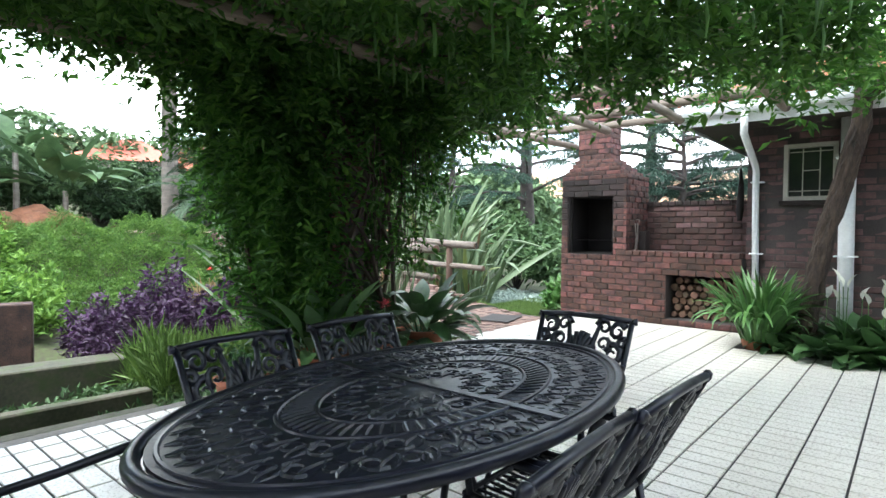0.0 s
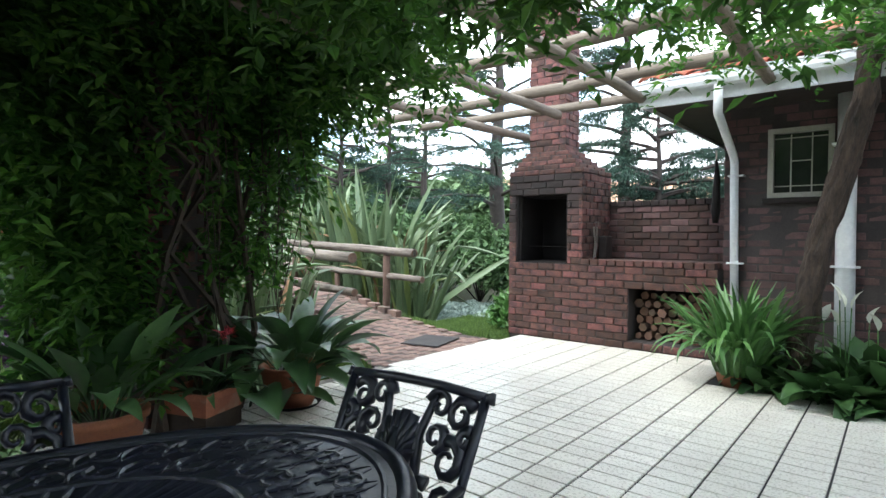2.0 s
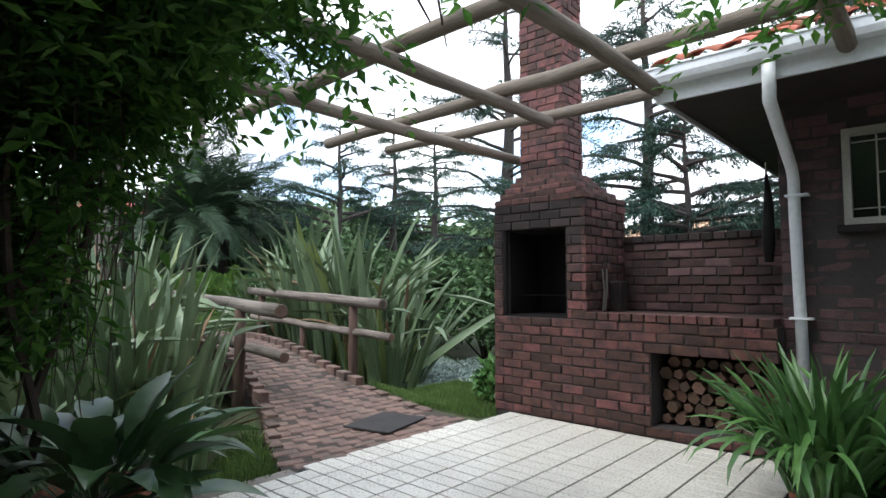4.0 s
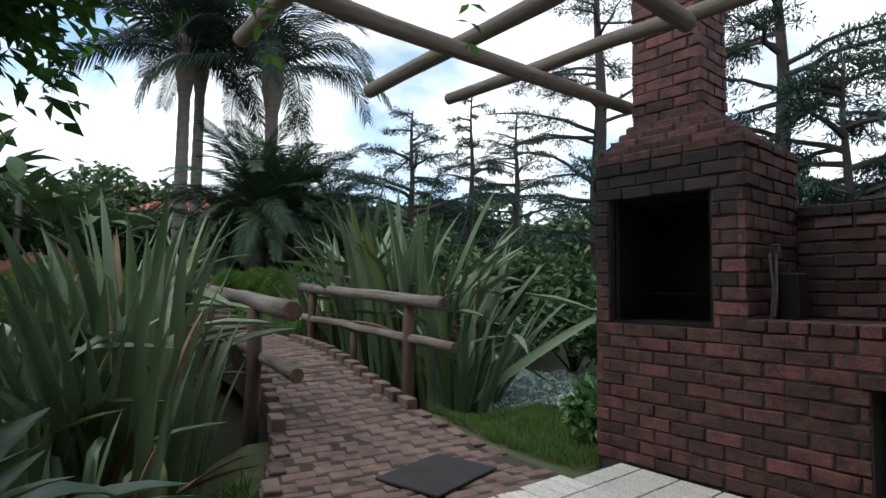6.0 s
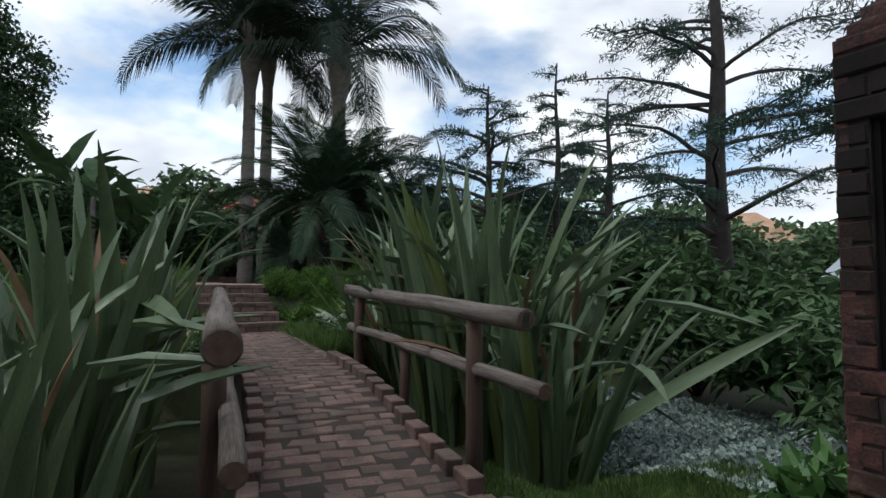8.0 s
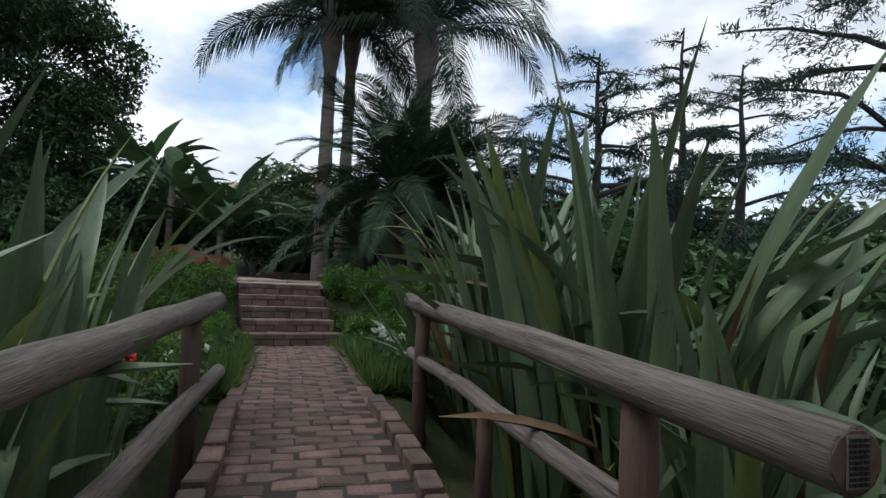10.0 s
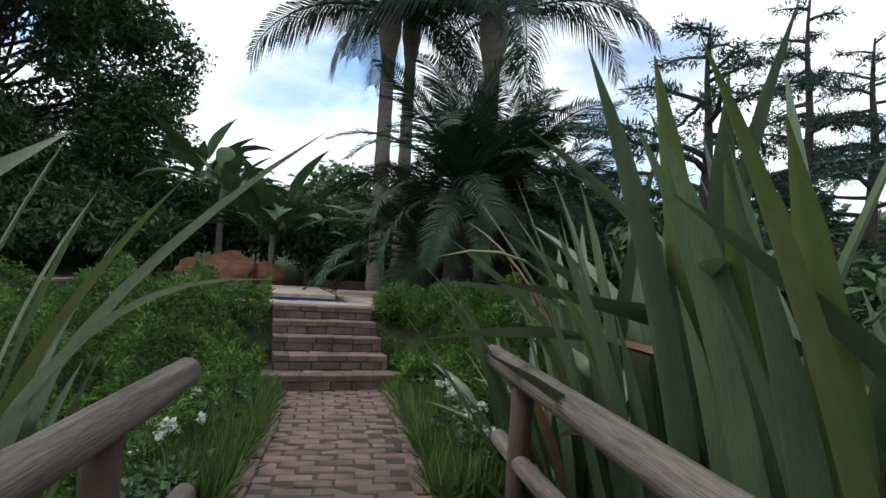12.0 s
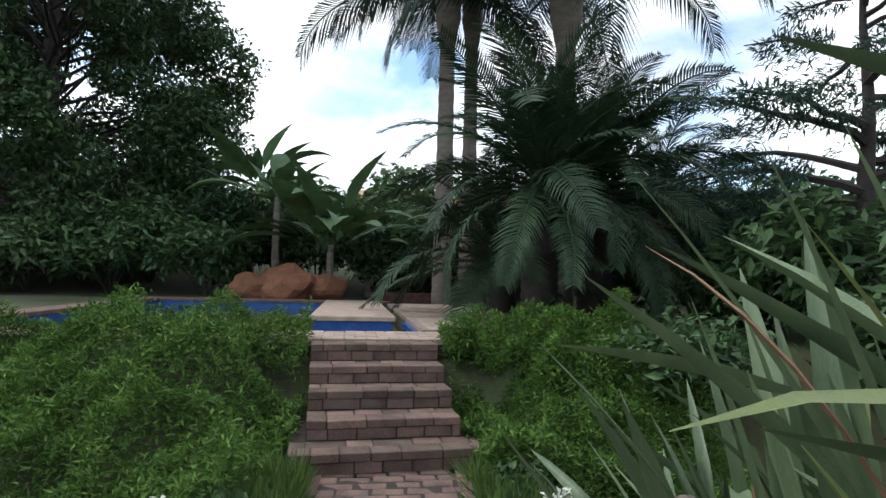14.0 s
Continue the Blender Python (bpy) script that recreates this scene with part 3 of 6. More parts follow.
# ---- pergola ----
def log_mesh(name, a, b, r0, r1, material, seed):
    rng = random.Random(seed)
    a, b = Vector(a), Vector(b)
    n = max(3, int((b - a).length / 0.5))
    pts, rad = [], []
    for i in range(n + 1):
        t = i / n
        p = a.lerp(b, t) + Vector((rng.uniform(-1, 1), rng.uniform(-1, 1), rng.uniform(-1, 1))) * (0.012 if 0 < i < n else 0)
        pts.append(p)
        rad.append((r0 + (r1 - r0) * t) * rng.uniform(0.95, 1.05))
    return Shape().tube(pts, rad, 12)


def pergola_log(a, b, r0, r1, seed, label):
    """A log with its own length axis up its local z, so that the grain follows it."""
    a, b = Vector(a), Vector(b)
    m = Matrix.Translation(a) @ (b - a).to_track_quat("Z", "Y").to_matrix().to_4x4()
    t = thing("pergola_log", m, label, "pergola log", group="pergola logs")
    part("pole", log_mesh("pole", (0, 0, 0), (0, 0, (b - a).length), r0, r1, LOG, seed), LOG, t, smooth=True)
    for z, r in ((-0.002, r0), ((b - a).length - 0.004, r1)):
        part("cut_end", Shape().tube([(0, 0, z), (0, 0, z + 0.006)], r * 0.93, 12), CUT, t, "sawn end grain")
    return t


for k, (x0, x1, y1, r) in enumerate(((-4.55, -4.2, 9.43, 0.062), (-3.2, -3.1, 8.28, 0.058), (-2.08, -2.01, 8.38, 0.06), (-0.78, -0.85, 8.3, 0.06), (0.5, 0.45, 8.2, 0.06), (1.8, 1.75, 8.2, 0.06))):
    pergola_log((x0, -2.6, 2.8), (x1, y1, 2.79), r * 1.1, r * 0.92, 20 + k, "weathered brown pergola log below the cross logs")
for k, (xa, ya, xb, yb, r) in enumerate(((-5.3, 8.3, -2.1, 8.42, 0.052), (-5.6, 7.66, 2.4, 7.4, 0.058), (-5.3, 6.45, 2.4, 6.25, 0.058), (-4.9, 5.2, 2.4, 5.1, 0.06), (-4.9, 3.85, 2.4, 3.85, 0.06),
                                         (-4.9, 2.7, 2.4, 2.7, 0.06), (-4.9, 1.5, 2.4, 1.5, 0.06), (-4.9, 0.2, 2.4, 0.2, 0.06), (-4.9, -1.4, 2.4, -1.4, 0.06))):
    pergola_log((xa, ya, 2.9), (xb, yb, 2.9), r, r, 40 + k, "weathered brown cross log lying on the pergola logs")


# ---- brick columns under the pergola ----
def column_core(x, y):
    c = thing("brick_column", place(x, y, 0), "red brick column carrying the pergola, wrapped in creeper", "column", group="columns")
    part("core", Shape().box(-0.2, 0.2, -0.2, 0.2, -0.15, 2.6), MORTAR, c)
    return c


# unseen walls added on the open sides, so less light reaches the creeper
shade_walls = part("wall_south", Shape().box(-4.2, 7.0, PATIO_S - 0.25, PATIO_S - 0.02, -0.2, 2.95).box(6.77, 7.0, PATIO_S - 0.02, 8.9, -0.2, 2.95), DARKBRICK)
tagged(shade_walls, "unseen dark brick walls added to block light from the open sides", "wall", kind="structure")
# unseen roof, added only to take sky light off the table and creeper
shade_roof = part("ceiling", Shape().box(2.3, 7.0, PATIO_S - 0.25, 5.2, 2.96, 3.06), DARKWOOD)
tagged(shade_roof, "unseen dark boarded roof added to shade the patio", "ceiling", kind="structure")
columns = [column_core(-4.02, 4.05), column_core(-4.02, -0.6)]


# ---- steps and pool terrace ----


def steps():
    st = thing("steps", place(STEP_X, STEP_Y, STEP_Z, 3), "brick garden steps rising to the pool terrace", "steps", kind="structure")
    for k in range(FLIGHT):
        hw = 0.72 if k == 0 else 0.6
        part("step", Shape().box(-2.4, -TREAD * k + 0.006, -hw + 0.006, hw - 0.006, -0.3, RISE * (k + 1) - 0.008), SAND, st)
    return st


steps_ob = steps()
DECK_Z = STEP_Z + FLIGHT * RISE
POOL = (-22.6, -15.1, 3.6, 8.0)


def pool():
    p = thing("pool", place(0, 0, 0), "swimming pool with greenish water and blue tiled waterline", "pool", kind="structure")
    x0, x1, y0, y1 = POOL
    part("water", Shape().box(x0, x1 + 0.5, y0, y1 + 0.9, 0.3, DECK_Z - 0.22), WATER, p, "still greenish pool water")
    wall = Shape()
    wall.box(x0 - 0.25, x0, y0, y1 + 1.1, 0.1, DECK_Z - 0.05).box(x0, x1 + 0.6, y0 - 0.25, y0, 0.1, DECK_Z - 0.05)
    part("far_wall", wall, POOLTILE, p, "blue mosaic tile band")
    cop = Shape()
    cop.box(x0 - 0.4, x0 + 0.03, y0 - 0.4, y1 + 1.1, DECK_Z - 0.05, DECK_Z + 0.01, 0.01).box(x0, x1 + 0.5, y0 - 0.4, y0 + 0.03, DECK_Z - 0.05, DECK_Z + 0.01, 0.01)
    part("coping", cop, PAVER, p, "brick coping")
    # brick tongue that runs out into the pool
    part("tongue", Shape().box(-22.6, -17.0, 7.55, 8.75, 0.3, DECK_Z - 0.05), POOLTILE, p, "blue tiled side of the brick tongue")
    part("tongue_top", Shape().box(-22.6, -16.97, 7.5, 8.8, DECK_Z - 0.046, DECK_Z + 0.03, 0.015), PALEPAVER, p, "pale worn brick paving")
    part("side_wall", Shape().box(-17.0, -14.9, 8.9, 9.1, 0.1, DECK_Z - 0.05), POOLTILE, p)
    return p


pool()
deck = part("pavement", Shape().box(-15.2, STEP_X - 4 * TREAD - 0.35, 6.75, 10.2, 0.3, DECK_Z - 0.05).box(-22, -15.2, 9.0, 10.6, 0.3, DECK_Z - 0.05), SAND)
tagged(deck, "pale brick paving beside the pool", "paving", kind="structure")
tagged(part("pool_edge", Shape().box(-15.15, -14.2, 3.2, 6.75, 0.1, DECK_Z, 0.01), PAVER), "brick coping along the near side of the pool", "paving", kind="structure")


# ---- bridge rails ----
def bridge_rail(name_label, line, posts, ends):
    r = thing("bridge_rail", place(0, 0, 0), name_label, "railing", group="bridge rails")
    for k, (a, b, rad) in enumerate(line):
        a, b = Vector(a), Vector(b)
        m = Matrix.Translation(a) @ (b - a).to_track_quat("Z", "Y").to_matrix().to_4x4()
        rail = part("rail", log_mesh("rail", (0, 0, 0), (0, 0, (b - a).length), rad, rad * 0.95, RAIL, 60 + k), RAIL, r, smooth=True, at=m)
        for z in (-0.003, (b - a).length - 0.003):
            part("cut_end", Shape().tube([(0, 0, z), (0, 0, z + 0.006)], rad * 0.9, 12), CUT, rail, "cracked end grain")
        crack = Shape()
        rng = random.Random(90 + k)
        for _ in range(int((b - a).length * 4)):
            z0, an = rng.uniform(0.1, (b - a).length - 0.7), rng.uniform(-2.6, 0.9)
            crack.add([(rad * 1.035 * math.cos(an + d), rad * 1.035 * math.sin(an + d), z0 + z) for d, z in ((0, 0), (0.03, 0.15), (0.02, rng.uniform(0.3, 0.55)), (-0.02, 0.15))], [(0, 1, 2, 3)])
        part("crack", crack, DARKWOOD, rail, "dark drying cracks")
    for x, y, z0, z1, rad in posts:
        part("post", log_mesh("post", (x, y, z0), (x, y, z1), rad, rad * 0.95, POST, int(-x * 10)), POST, r, "brown round timber post", smooth=True)


bridge_rail("weathered grey log handrail beside tall flax",
            [((-5.7, 8.6, 1.065), (-9.85, 9.08, 1.2), 0.068), ((-5.55, 8.62, 0.66), (-9.75, 9.1, 0.74), 0.052)],
            [(-6.42, 8.72, -0.3, 1.06, 0.062), (-9.35, 9.06, -0.3, 1.18, 0.062), (-7.9, 8.92, -0.3, 0.7, 0.05)], None)
bridge_rail("weathered grey log handrail wrapped by flax leaves",
            [((-5.06, 6.77, 1.06), (-9.35, 7.46, 1.17), 0.068), ((-5.07, 6.82, 0.63), (-9.25, 7.5, 0.68), 0.052)],
            [(-6.08, 6.91, -0.4, 1.04, 0.062), (-8.65, 7.33, -0.4, 1.1, 0.06)], None)
plate = thing("nail_plate", Matrix.Translation((-5.696, 8.6, 1.065)) @ pose(0, 0, 0, 0, 0, -6.3), "grey perforated steel nail plate on the log end", "nail plate")
ps = Shape()
for i in range(4):
    for j in range(9):
        ps.box(0.002, 0.006, -0.024 + i * 0.013, -0.014 + i * 0.013, -0.045 + j * 0.0105, -0.0385 + j * 0.0105)
part("teeth", ps, DARKWOOD, plate)
part("sheet", Shape().box(0.0, 0.003, -0.028, 0.028, -0.05, 0.052), STONE, plate)


# ---- plants: kinds ----
def blade_mesh(length, width, bend, fold=0.35, twist=0.0, kink=None, material=None, n=9, name="leaf"):
    """A sword leaf that rises along z, bends towards +x and is folded along its middle."""
    s = Shape()
    pts = []
    x = z = 0.0
    ang = 0.05
    for i in range(n + 1):
        t = i / n
        w = width * (0.55 + 0.45 * min(1, t * 4)) * (1 - t ** 4.5) ** 0.9 + 0.002
        a = twist * t
        sx, sy = math.sin(a), math.cos(a)
        up = Vector((-math.cos(ang), 0, math.sin(ang)))
        off = up * (w * fold)
        side = Vector((sx * math.cos(ang), sy, -sx * math.sin(ang)))
        pts += [Vector((x, 0, z)) + side * w * 0.5 + off, Vector((x, 0, z)), Vector((x, 0, z)) - side * w * 0.5 + off]
        ang += bend / n * (0.3 + 1.6 * t)
        if kink and abs(t - kink[0]) < 0.5 / n:
            ang += kink[1]
        x += math.sin(ang) * length / n
        z += math.cos(ang) * length / n
    f = []
    for i in range(n):
        for j in (0, 1):
            a = i * 3 + j
            f.append((a, a + 1, a + 4, a + 3))
    s.add(pts, f)
    return s.mesh(name, material or FLAX, True)


rng_f = random.Random(7)
FLAX_SET = [blade_mesh(rng_f.uniform(0.95, 1.2), rng_f.uniform(0.05, 0.07), rng_f.uniform(0.02, 0.3), rng_f.uniform(0.2, 0.5), rng_f.uniform(-0.8, 0.8),
                       (rng_f.uniform(0.5, 0.8), rng_f.uniform(0.6, 1.5)) if k > 9 else None) for k in range(14)]
FLAX_DRY = [blade_mesh(1.0, 0.045, 0.5, 0.4, 0.6, (0.6, 0.8), FLAXDRY), blade_mesh(0.9, 0.05, 0.3, 0.4, -0.6, None, FLAXDRY)]
FLAX_LIME = [blade_mesh(1.05, 0.07, 0.45, 0.3, 0.3, None, FLAXLIME), blade_mesh(0.95, 0.06, 0.25, 0.3, -0.3, (0.7, 0.9), FLAXLIME)]


def flax(x, y, size, count, seed, lean=0.34, spread=0.42, label="tall grey-green flax clump with long sword leaves", free=False):
    rng = random.Random(seed)
    z = land(x, y)
    c = thing("flax_clump", place(x, y, z), label, "flax plant", group="flax by the bridge")
    for k in range(count):
        a, d = rng.uniform(0, 2 * math.pi), spread * math.sqrt(rng.random())
        tip = rng.gauss(0.03 + lean * d / spread, 0.12) + (0.45 if rng.random() < 0.04 else 0.0)
        q = rng.random()
        me = rng.choice(FLAX_DRY) if q < 0.06 else rng.choice(FLAX_LIME) if q < 0.12 else rng.choice(FLAX_SET)
        yaw = a + rng.gauss(0, 0.5)
        if not free and math.sin(yaw) * (1 if y < 8 else -1) > 0.1:
            tip *= 0.3
        m = Matrix.Translation((d * math.cos(a), d * math.sin(a), -0.03)) @ Matrix.Rotation(yaw, 4, "Z") @ Matrix.Rotation(tip, 4, "Y") @ Matrix.Scale(size * rng.uniform(0.6, 1.15), 4) @ Matrix.Rotation(rng.uniform(-0.9, 0.9), 4, "Z")
        part("leaf", me, None, c, at=m)
    return c


def broad_mesh(length, width, bend, stalk, material, name="leaf", n=7):
    """A broad pointed leaf on a stalk, arching over."""
    pts, f = [], []
    x = z = 0.0
    ang = 0.25
    for i in range(n + 1):
        t = i / n
        if t < stalk:
            w = 0.006
        else:
            q = (t - stalk) / (1 - stalk)
            w = width * math.sin(math.pi * min(1, q ** 0.75)) * 0.5 + 0.003
        up = Vector((-math.cos(ang), 0, math.sin(ang)))
        pts += [Vector((x, w, z)) + up * w * 0.35, Vector((x, 0, z)), Vector((x, -w, z)) + up * w * 0.35]
        ang += bend / n * (0.4 + 1.2 * t)
        x += math.sin(ang) * length / n
        z += math.cos(ang) * length / n
    for i in range(n):
        for j in (0, 1):
            a = i * 3 + j
            f.append((a, a + 1, a + 4, a + 3))
    return Shape().add(pts, f).mesh(name, material, True)


HOSTA = [broad_mesh(0.66, 0.14, b, 0.4, BROAD, n=9) for b in (0.5, 1.0, 1.7)]
LILY = [broad_mesh(0.42, 0.12, b, 0.35, BROAD) for b in (0.5, 1.0, 1.7)]
BROMELIAD = [broad_mesh(0.5, 0.085, b, 0.05, BROAD) for b in (0.9, 1.5)]
STRAPS = [blade_mesh(0.8, 0.044, b, 0.25, 0.3, None, STRAP) for b in (0.5, 1.2, 2.1)]


def leafy(name, x, y, z, size, count, seed, meshes, label, category, spread=0.14, tip=0.35, group="", pot=None):
    rng = random.Random(seed)
    c = thing(name, place(x, y, z), label, category, group)
    for k in range(count):
        a, d = rng.uniform(0, 2 * math.pi), spread * math.sqrt(rng.random())
        m = Matrix.Translation((d * math.cos(a), d * math.sin(a), -0.02)) @ Matrix.Rotation(a + rng.gauss(0, 0.4), 4, "Z") @ Matrix.Rotation(rng.gauss(tip * d / spread, 0.15), 4, "Y") @ Matrix.Scale(size * rng.uniform(0.65, 1.2), 4) @ Matrix.Rotation(rng.uniform(-0.5, 0.5), 4, "Z")
        part("leaf", rng.choice(meshes), None, c, at=m)
    return c


def pot(x, y, z, r, h, label, square=False):
    p = thing("plant_pot", place(x, y, z, 20 if square else 0), label, "plant pot", group="patio pots")
    if square:
        s = Shape()
        prof = [(r * 0.72, 0), (r * 0.95, h * 0.86), (r, h * 0.86), (r, h), (r * 0.88, h), (r * 0.86, h * 0.8)]
        s.add([(sx * q, sy * q, zz) for q, zz in prof for sx, sy in ((-1, -1), (1, -1), (1, 1), (-1, 1))], [(i * 4 + j, i * 4 + (j + 1) % 4, i * 4 + 4 + (j + 1) % 4, i * 4 + 4 + j) for i in range(len(prof) - 1) for j in range(4)])
        part("body", s, TERRA, p)
        part("soil", Shape().box(-r * 0.85, r * 0.85, -r * 0.85, r * 0.85, 0.02, h * 0.82), SOIL, p, "dark potting soil")
    else:
        part("body", Shape().lathe([(0.001, 0), (r * 0.62, 0), (r * 0.8, h * 0.3), (r * 0.93, h * 0.82), (r, h * 0.84), (r * 1.02, h * 0.98), (r * 0.97, h), (r * 0.88, h), (r * 0.84, h * 0.8)]), TERRA, p, smooth=True)
        part("soil", Shape().lathe([(r * 0.84, h * 0.78), (r * 0.8, h * 0.83), (0.001, h * 0.86)]), SOIL, p, "dark potting soil")
        part("saucer", Shape().lathe([(0.001, 0.0), (r * 0.8, 0.0), (r * 0.92, 0.03), (r * 0.88, 0.03), (r * 0.78, 0.008)]), BLACK, p, "dark plastic saucer")
    return p


def frond_mesh(length, leaflet, droop, n, material, up=0.35, name="frond", width=0.03, pair=30, hang=0.28):
    """A feather leaf: an arching midrib with leaflets down both sides."""
    s = Shape()
    mid = []
    x = z = 0.0
    ang = up
    for i in range(n + 1):
        mid.append((Vector((x, 0, z)), ang))
        x += math.cos(ang) * length / n
        z += math.sin(ang) * length / n
        ang -= droop / n * (0.5 + 1.3 * i / n)
    s.tube([p for p, a in mid], [0.018 * (1 - 0.85 * i / n) * length / 2 + 0.002 for i in range(n + 1)], 5)
    rng = random.Random(int(length * 100))
    for k in range(pair):
        t = 0.12 + 0.88 * k / pair
        i = min(n - 1, int(t * n))
        q = t * n - i
        p = mid[i][0].lerp(mid[i + 1][0], q)
        a = mid[i][1]
        fw = Vector((math.cos(a), 0, math.sin(a)))
        upv = Vector((-math.sin(a), 0, math.cos(a)))
        ll = leaflet * (0.5 + 1.1 * math.sin(math.pi * min(1, t * 0.9 + 0.08))) * rng.uniform(0.85, 1.1)
        for sy in (-1, 1):
            d = (fw * 0.62 + Vector((0, sy, 0)) * 0.75 + upv * rng.uniform(0.05, 0.3)).normalized()
            tip = p + d * ll + Vector((0, 0, -hang * ll))
            midp = p + d * ll * 0.5 + Vector((0, 0, -0.1 * hang * ll))
            wv = fw * width * 0.5
            s.add([p - wv * 0.5, midp - wv, tip, midp + wv, p + wv * 0.5], [(0, 1, 3, 4), (1, 2, 3)])
    return s.mesh(name, material)


def palm(name, x, y, z, height, r0, r1, fronds, seed, meshes, label, bark=PALMBARK, low=-0.5, high=1.25, skirt=0, lean=(0, 0), bulge=True, spin=0.0):
    rng = random.Random(seed)
    p = thing(name, place(x, y, z), label, "palm tree", group="garden palms")
    n = 16
    pts, rad = [], []
    for i in range(n * 2 + 1):
        t = i / (n * 2)
        pts.append((lean[0] * t * t, lean[1] * t * t, height * t))
        rad.append((r0 + (r1 - r0) * min(1, t * 1.4)) * (1.05 if i % 2 else 0.97) * (1 + (0.7 * smooth01(0.8, 0.93, t) if bulge else 0)))
    part("trunk", Shape().tube(pts, rad, 12), bark, p, smooth=True)
    top = Vector(pts[-1])
    for k in range(fronds):
        a = spin + k * 2.39996 + rng.uniform(-0.2, 0.2)
        e = low + (high - low) * (k + 0.5) / fronds
        m = Matrix.Translation(top) @ Matrix.Rotation(a, 4, "Z") @ Matrix.Rotation(-e, 4, "Y") @ Matrix.Rotation(rng.uniform(-0.4, 0.4), 4, "X") @ Matrix.Scale(rng.uniform(0.85, 1.1), 4)
        part("frond", rng.choice(meshes), None, p, at=m)
    for k in range(skirt):
        a = rng.uniform(0, 6.28)
        sk = Shape().tube([top + Vector((0.1 * math.cos(a), 0.1 * math.sin(a), -0.1)), top + Vector((0.3 * math.cos(a), 0.3 * math.sin(a), 0.35 - 0.2 * rng.random())), top + Vector((0.38 * math.cos(a), 0.38 * math.sin(a), 0.8))], [0.07, 0.05, 0.02], 5)
        part("leaf_base", sk, bark, p)
    return p


def limb_path(a, b, sag, rng, n=6, wob=0.08):
    a, b = Vector(a), Vector(b)
    L = (b - a).length
    return [a.lerp(b, i / n) + Vector((rng.gauss(0, wob), rng.gauss(0, wob), sag * math.sin(math.pi * i / n))) * L * (0.3 if 0 < i < n else 0.0) for i in range(n + 1)]


def cedar(x, y, height, reach, seed, base=0.18, trunk=0.22, density=1.0, label="tall blue-green cedar with tiered drooping branches", top_bare=0.0):
    rng = random.Random(seed)
    nr = np.random.default_rng(seed)
    z = land(x, y)
    c = thing("cedar_tree", place(x, y, z), label, "conifer tree", group="cedars")
    n = 10
    tp = [(0.004 * height * math.sin(i * 1.3), 0.004 * height * math.cos(i * 1.1), height * i / n) for i in range(n + 1)]
    part("trunk", Shape().tube(tp, [trunk * (1 - 0.92 * i / n) + 0.01 for i in range(n + 1)], 10), CEDARBARK, c, smooth=True)
    pts, heads = [], []
    tiers = int(max(height, 8.0) * 3.6)
    for k in range(tiers):
        t = base + (1 - base) * (k + rng.random() * 0.6) / tiers
        L = reach * (1 - t) ** 0.7 * rng.uniform(0.65, 1.2) + 0.3
        a = rng.uniform(0, 2 * math.pi)
        zz = height * t
        start = Vector((0, 0, zz))
        end = Vector((L * math.cos(a), L * math.sin(a), zz + L * rng.uniform(-0.12, 0.22)))
        lp = limb_path(start, end, rng.uniform(0.1, 0.4), rng)
        part("branch", Shape().tube(lp, [0.05 * (1 - 0.85 * i / 6) * (0.5 + L / reach) for i in range(7)], 5, caps=False), CEDARBARK, c)
        for s in range(int(L * 9)):
            q = rng.uniform(0.22, 1.0)
            i = min(5, int(q * 6))
            p = lp[i].lerp(lp[i + 1], q * 6 - i)
            sl = 0.55 * (1.15 - q) * min(L, 2.2) * rng.uniform(0.4, 1.0)
            sa = a + rng.choice((-1, 1)) * rng.uniform(0.5, 1.2)
            d = np.array([math.cos(sa), math.sin(sa), rng.uniform(-0.3, 0.12)])
            m = int((14 + 56 * sl) * density)
            along = nr.random(m) ** 0.8
            base_p = np.array(p)
            cl = base_p + d * sl * along[:, None]
            cl[:, 2] -= 0.16 * sl * along ** 2
            cl += nr.normal(0, 1, (m, 3)) * np.array([0.07, 0.07, 0.035])
            pts.append(cl)
            heads.append(np.full(m, sa))
    ob = part("needles", leaf_cloud("needles", np.concatenate(pts), 0.13, NEEDLE, 0.2, 0.1, 1.3, seed, np.concatenate(heads)), None, c)
    ob["kind"] = "stuff"
    return c


def crown_points(blobs, per, seed, shell=0.55):
    """Leaf places in and around a set of clump balls."""
    nr = np.random.default_rng(seed)
    out = []
    for bx, by, bz, r in blobs:
        k = int(per * r * r)
        v = nr.normal(0, 1, (k, 3))
        v /= np.linalg.norm(v, axis=1)[:, None]
        q = shell + (1 - shell) * nr.random(k)
        q *= 1 + 0.25 * np.sin(v[:, 0] * 5 + bx * 3) * np.cos(v[:, 2] * 6 + by)
        out.append(np.array([bx, by, bz]) + v * (q * r)[:, None] * np.array([1, 1, 0.85]))
    return np.concatenate(out)


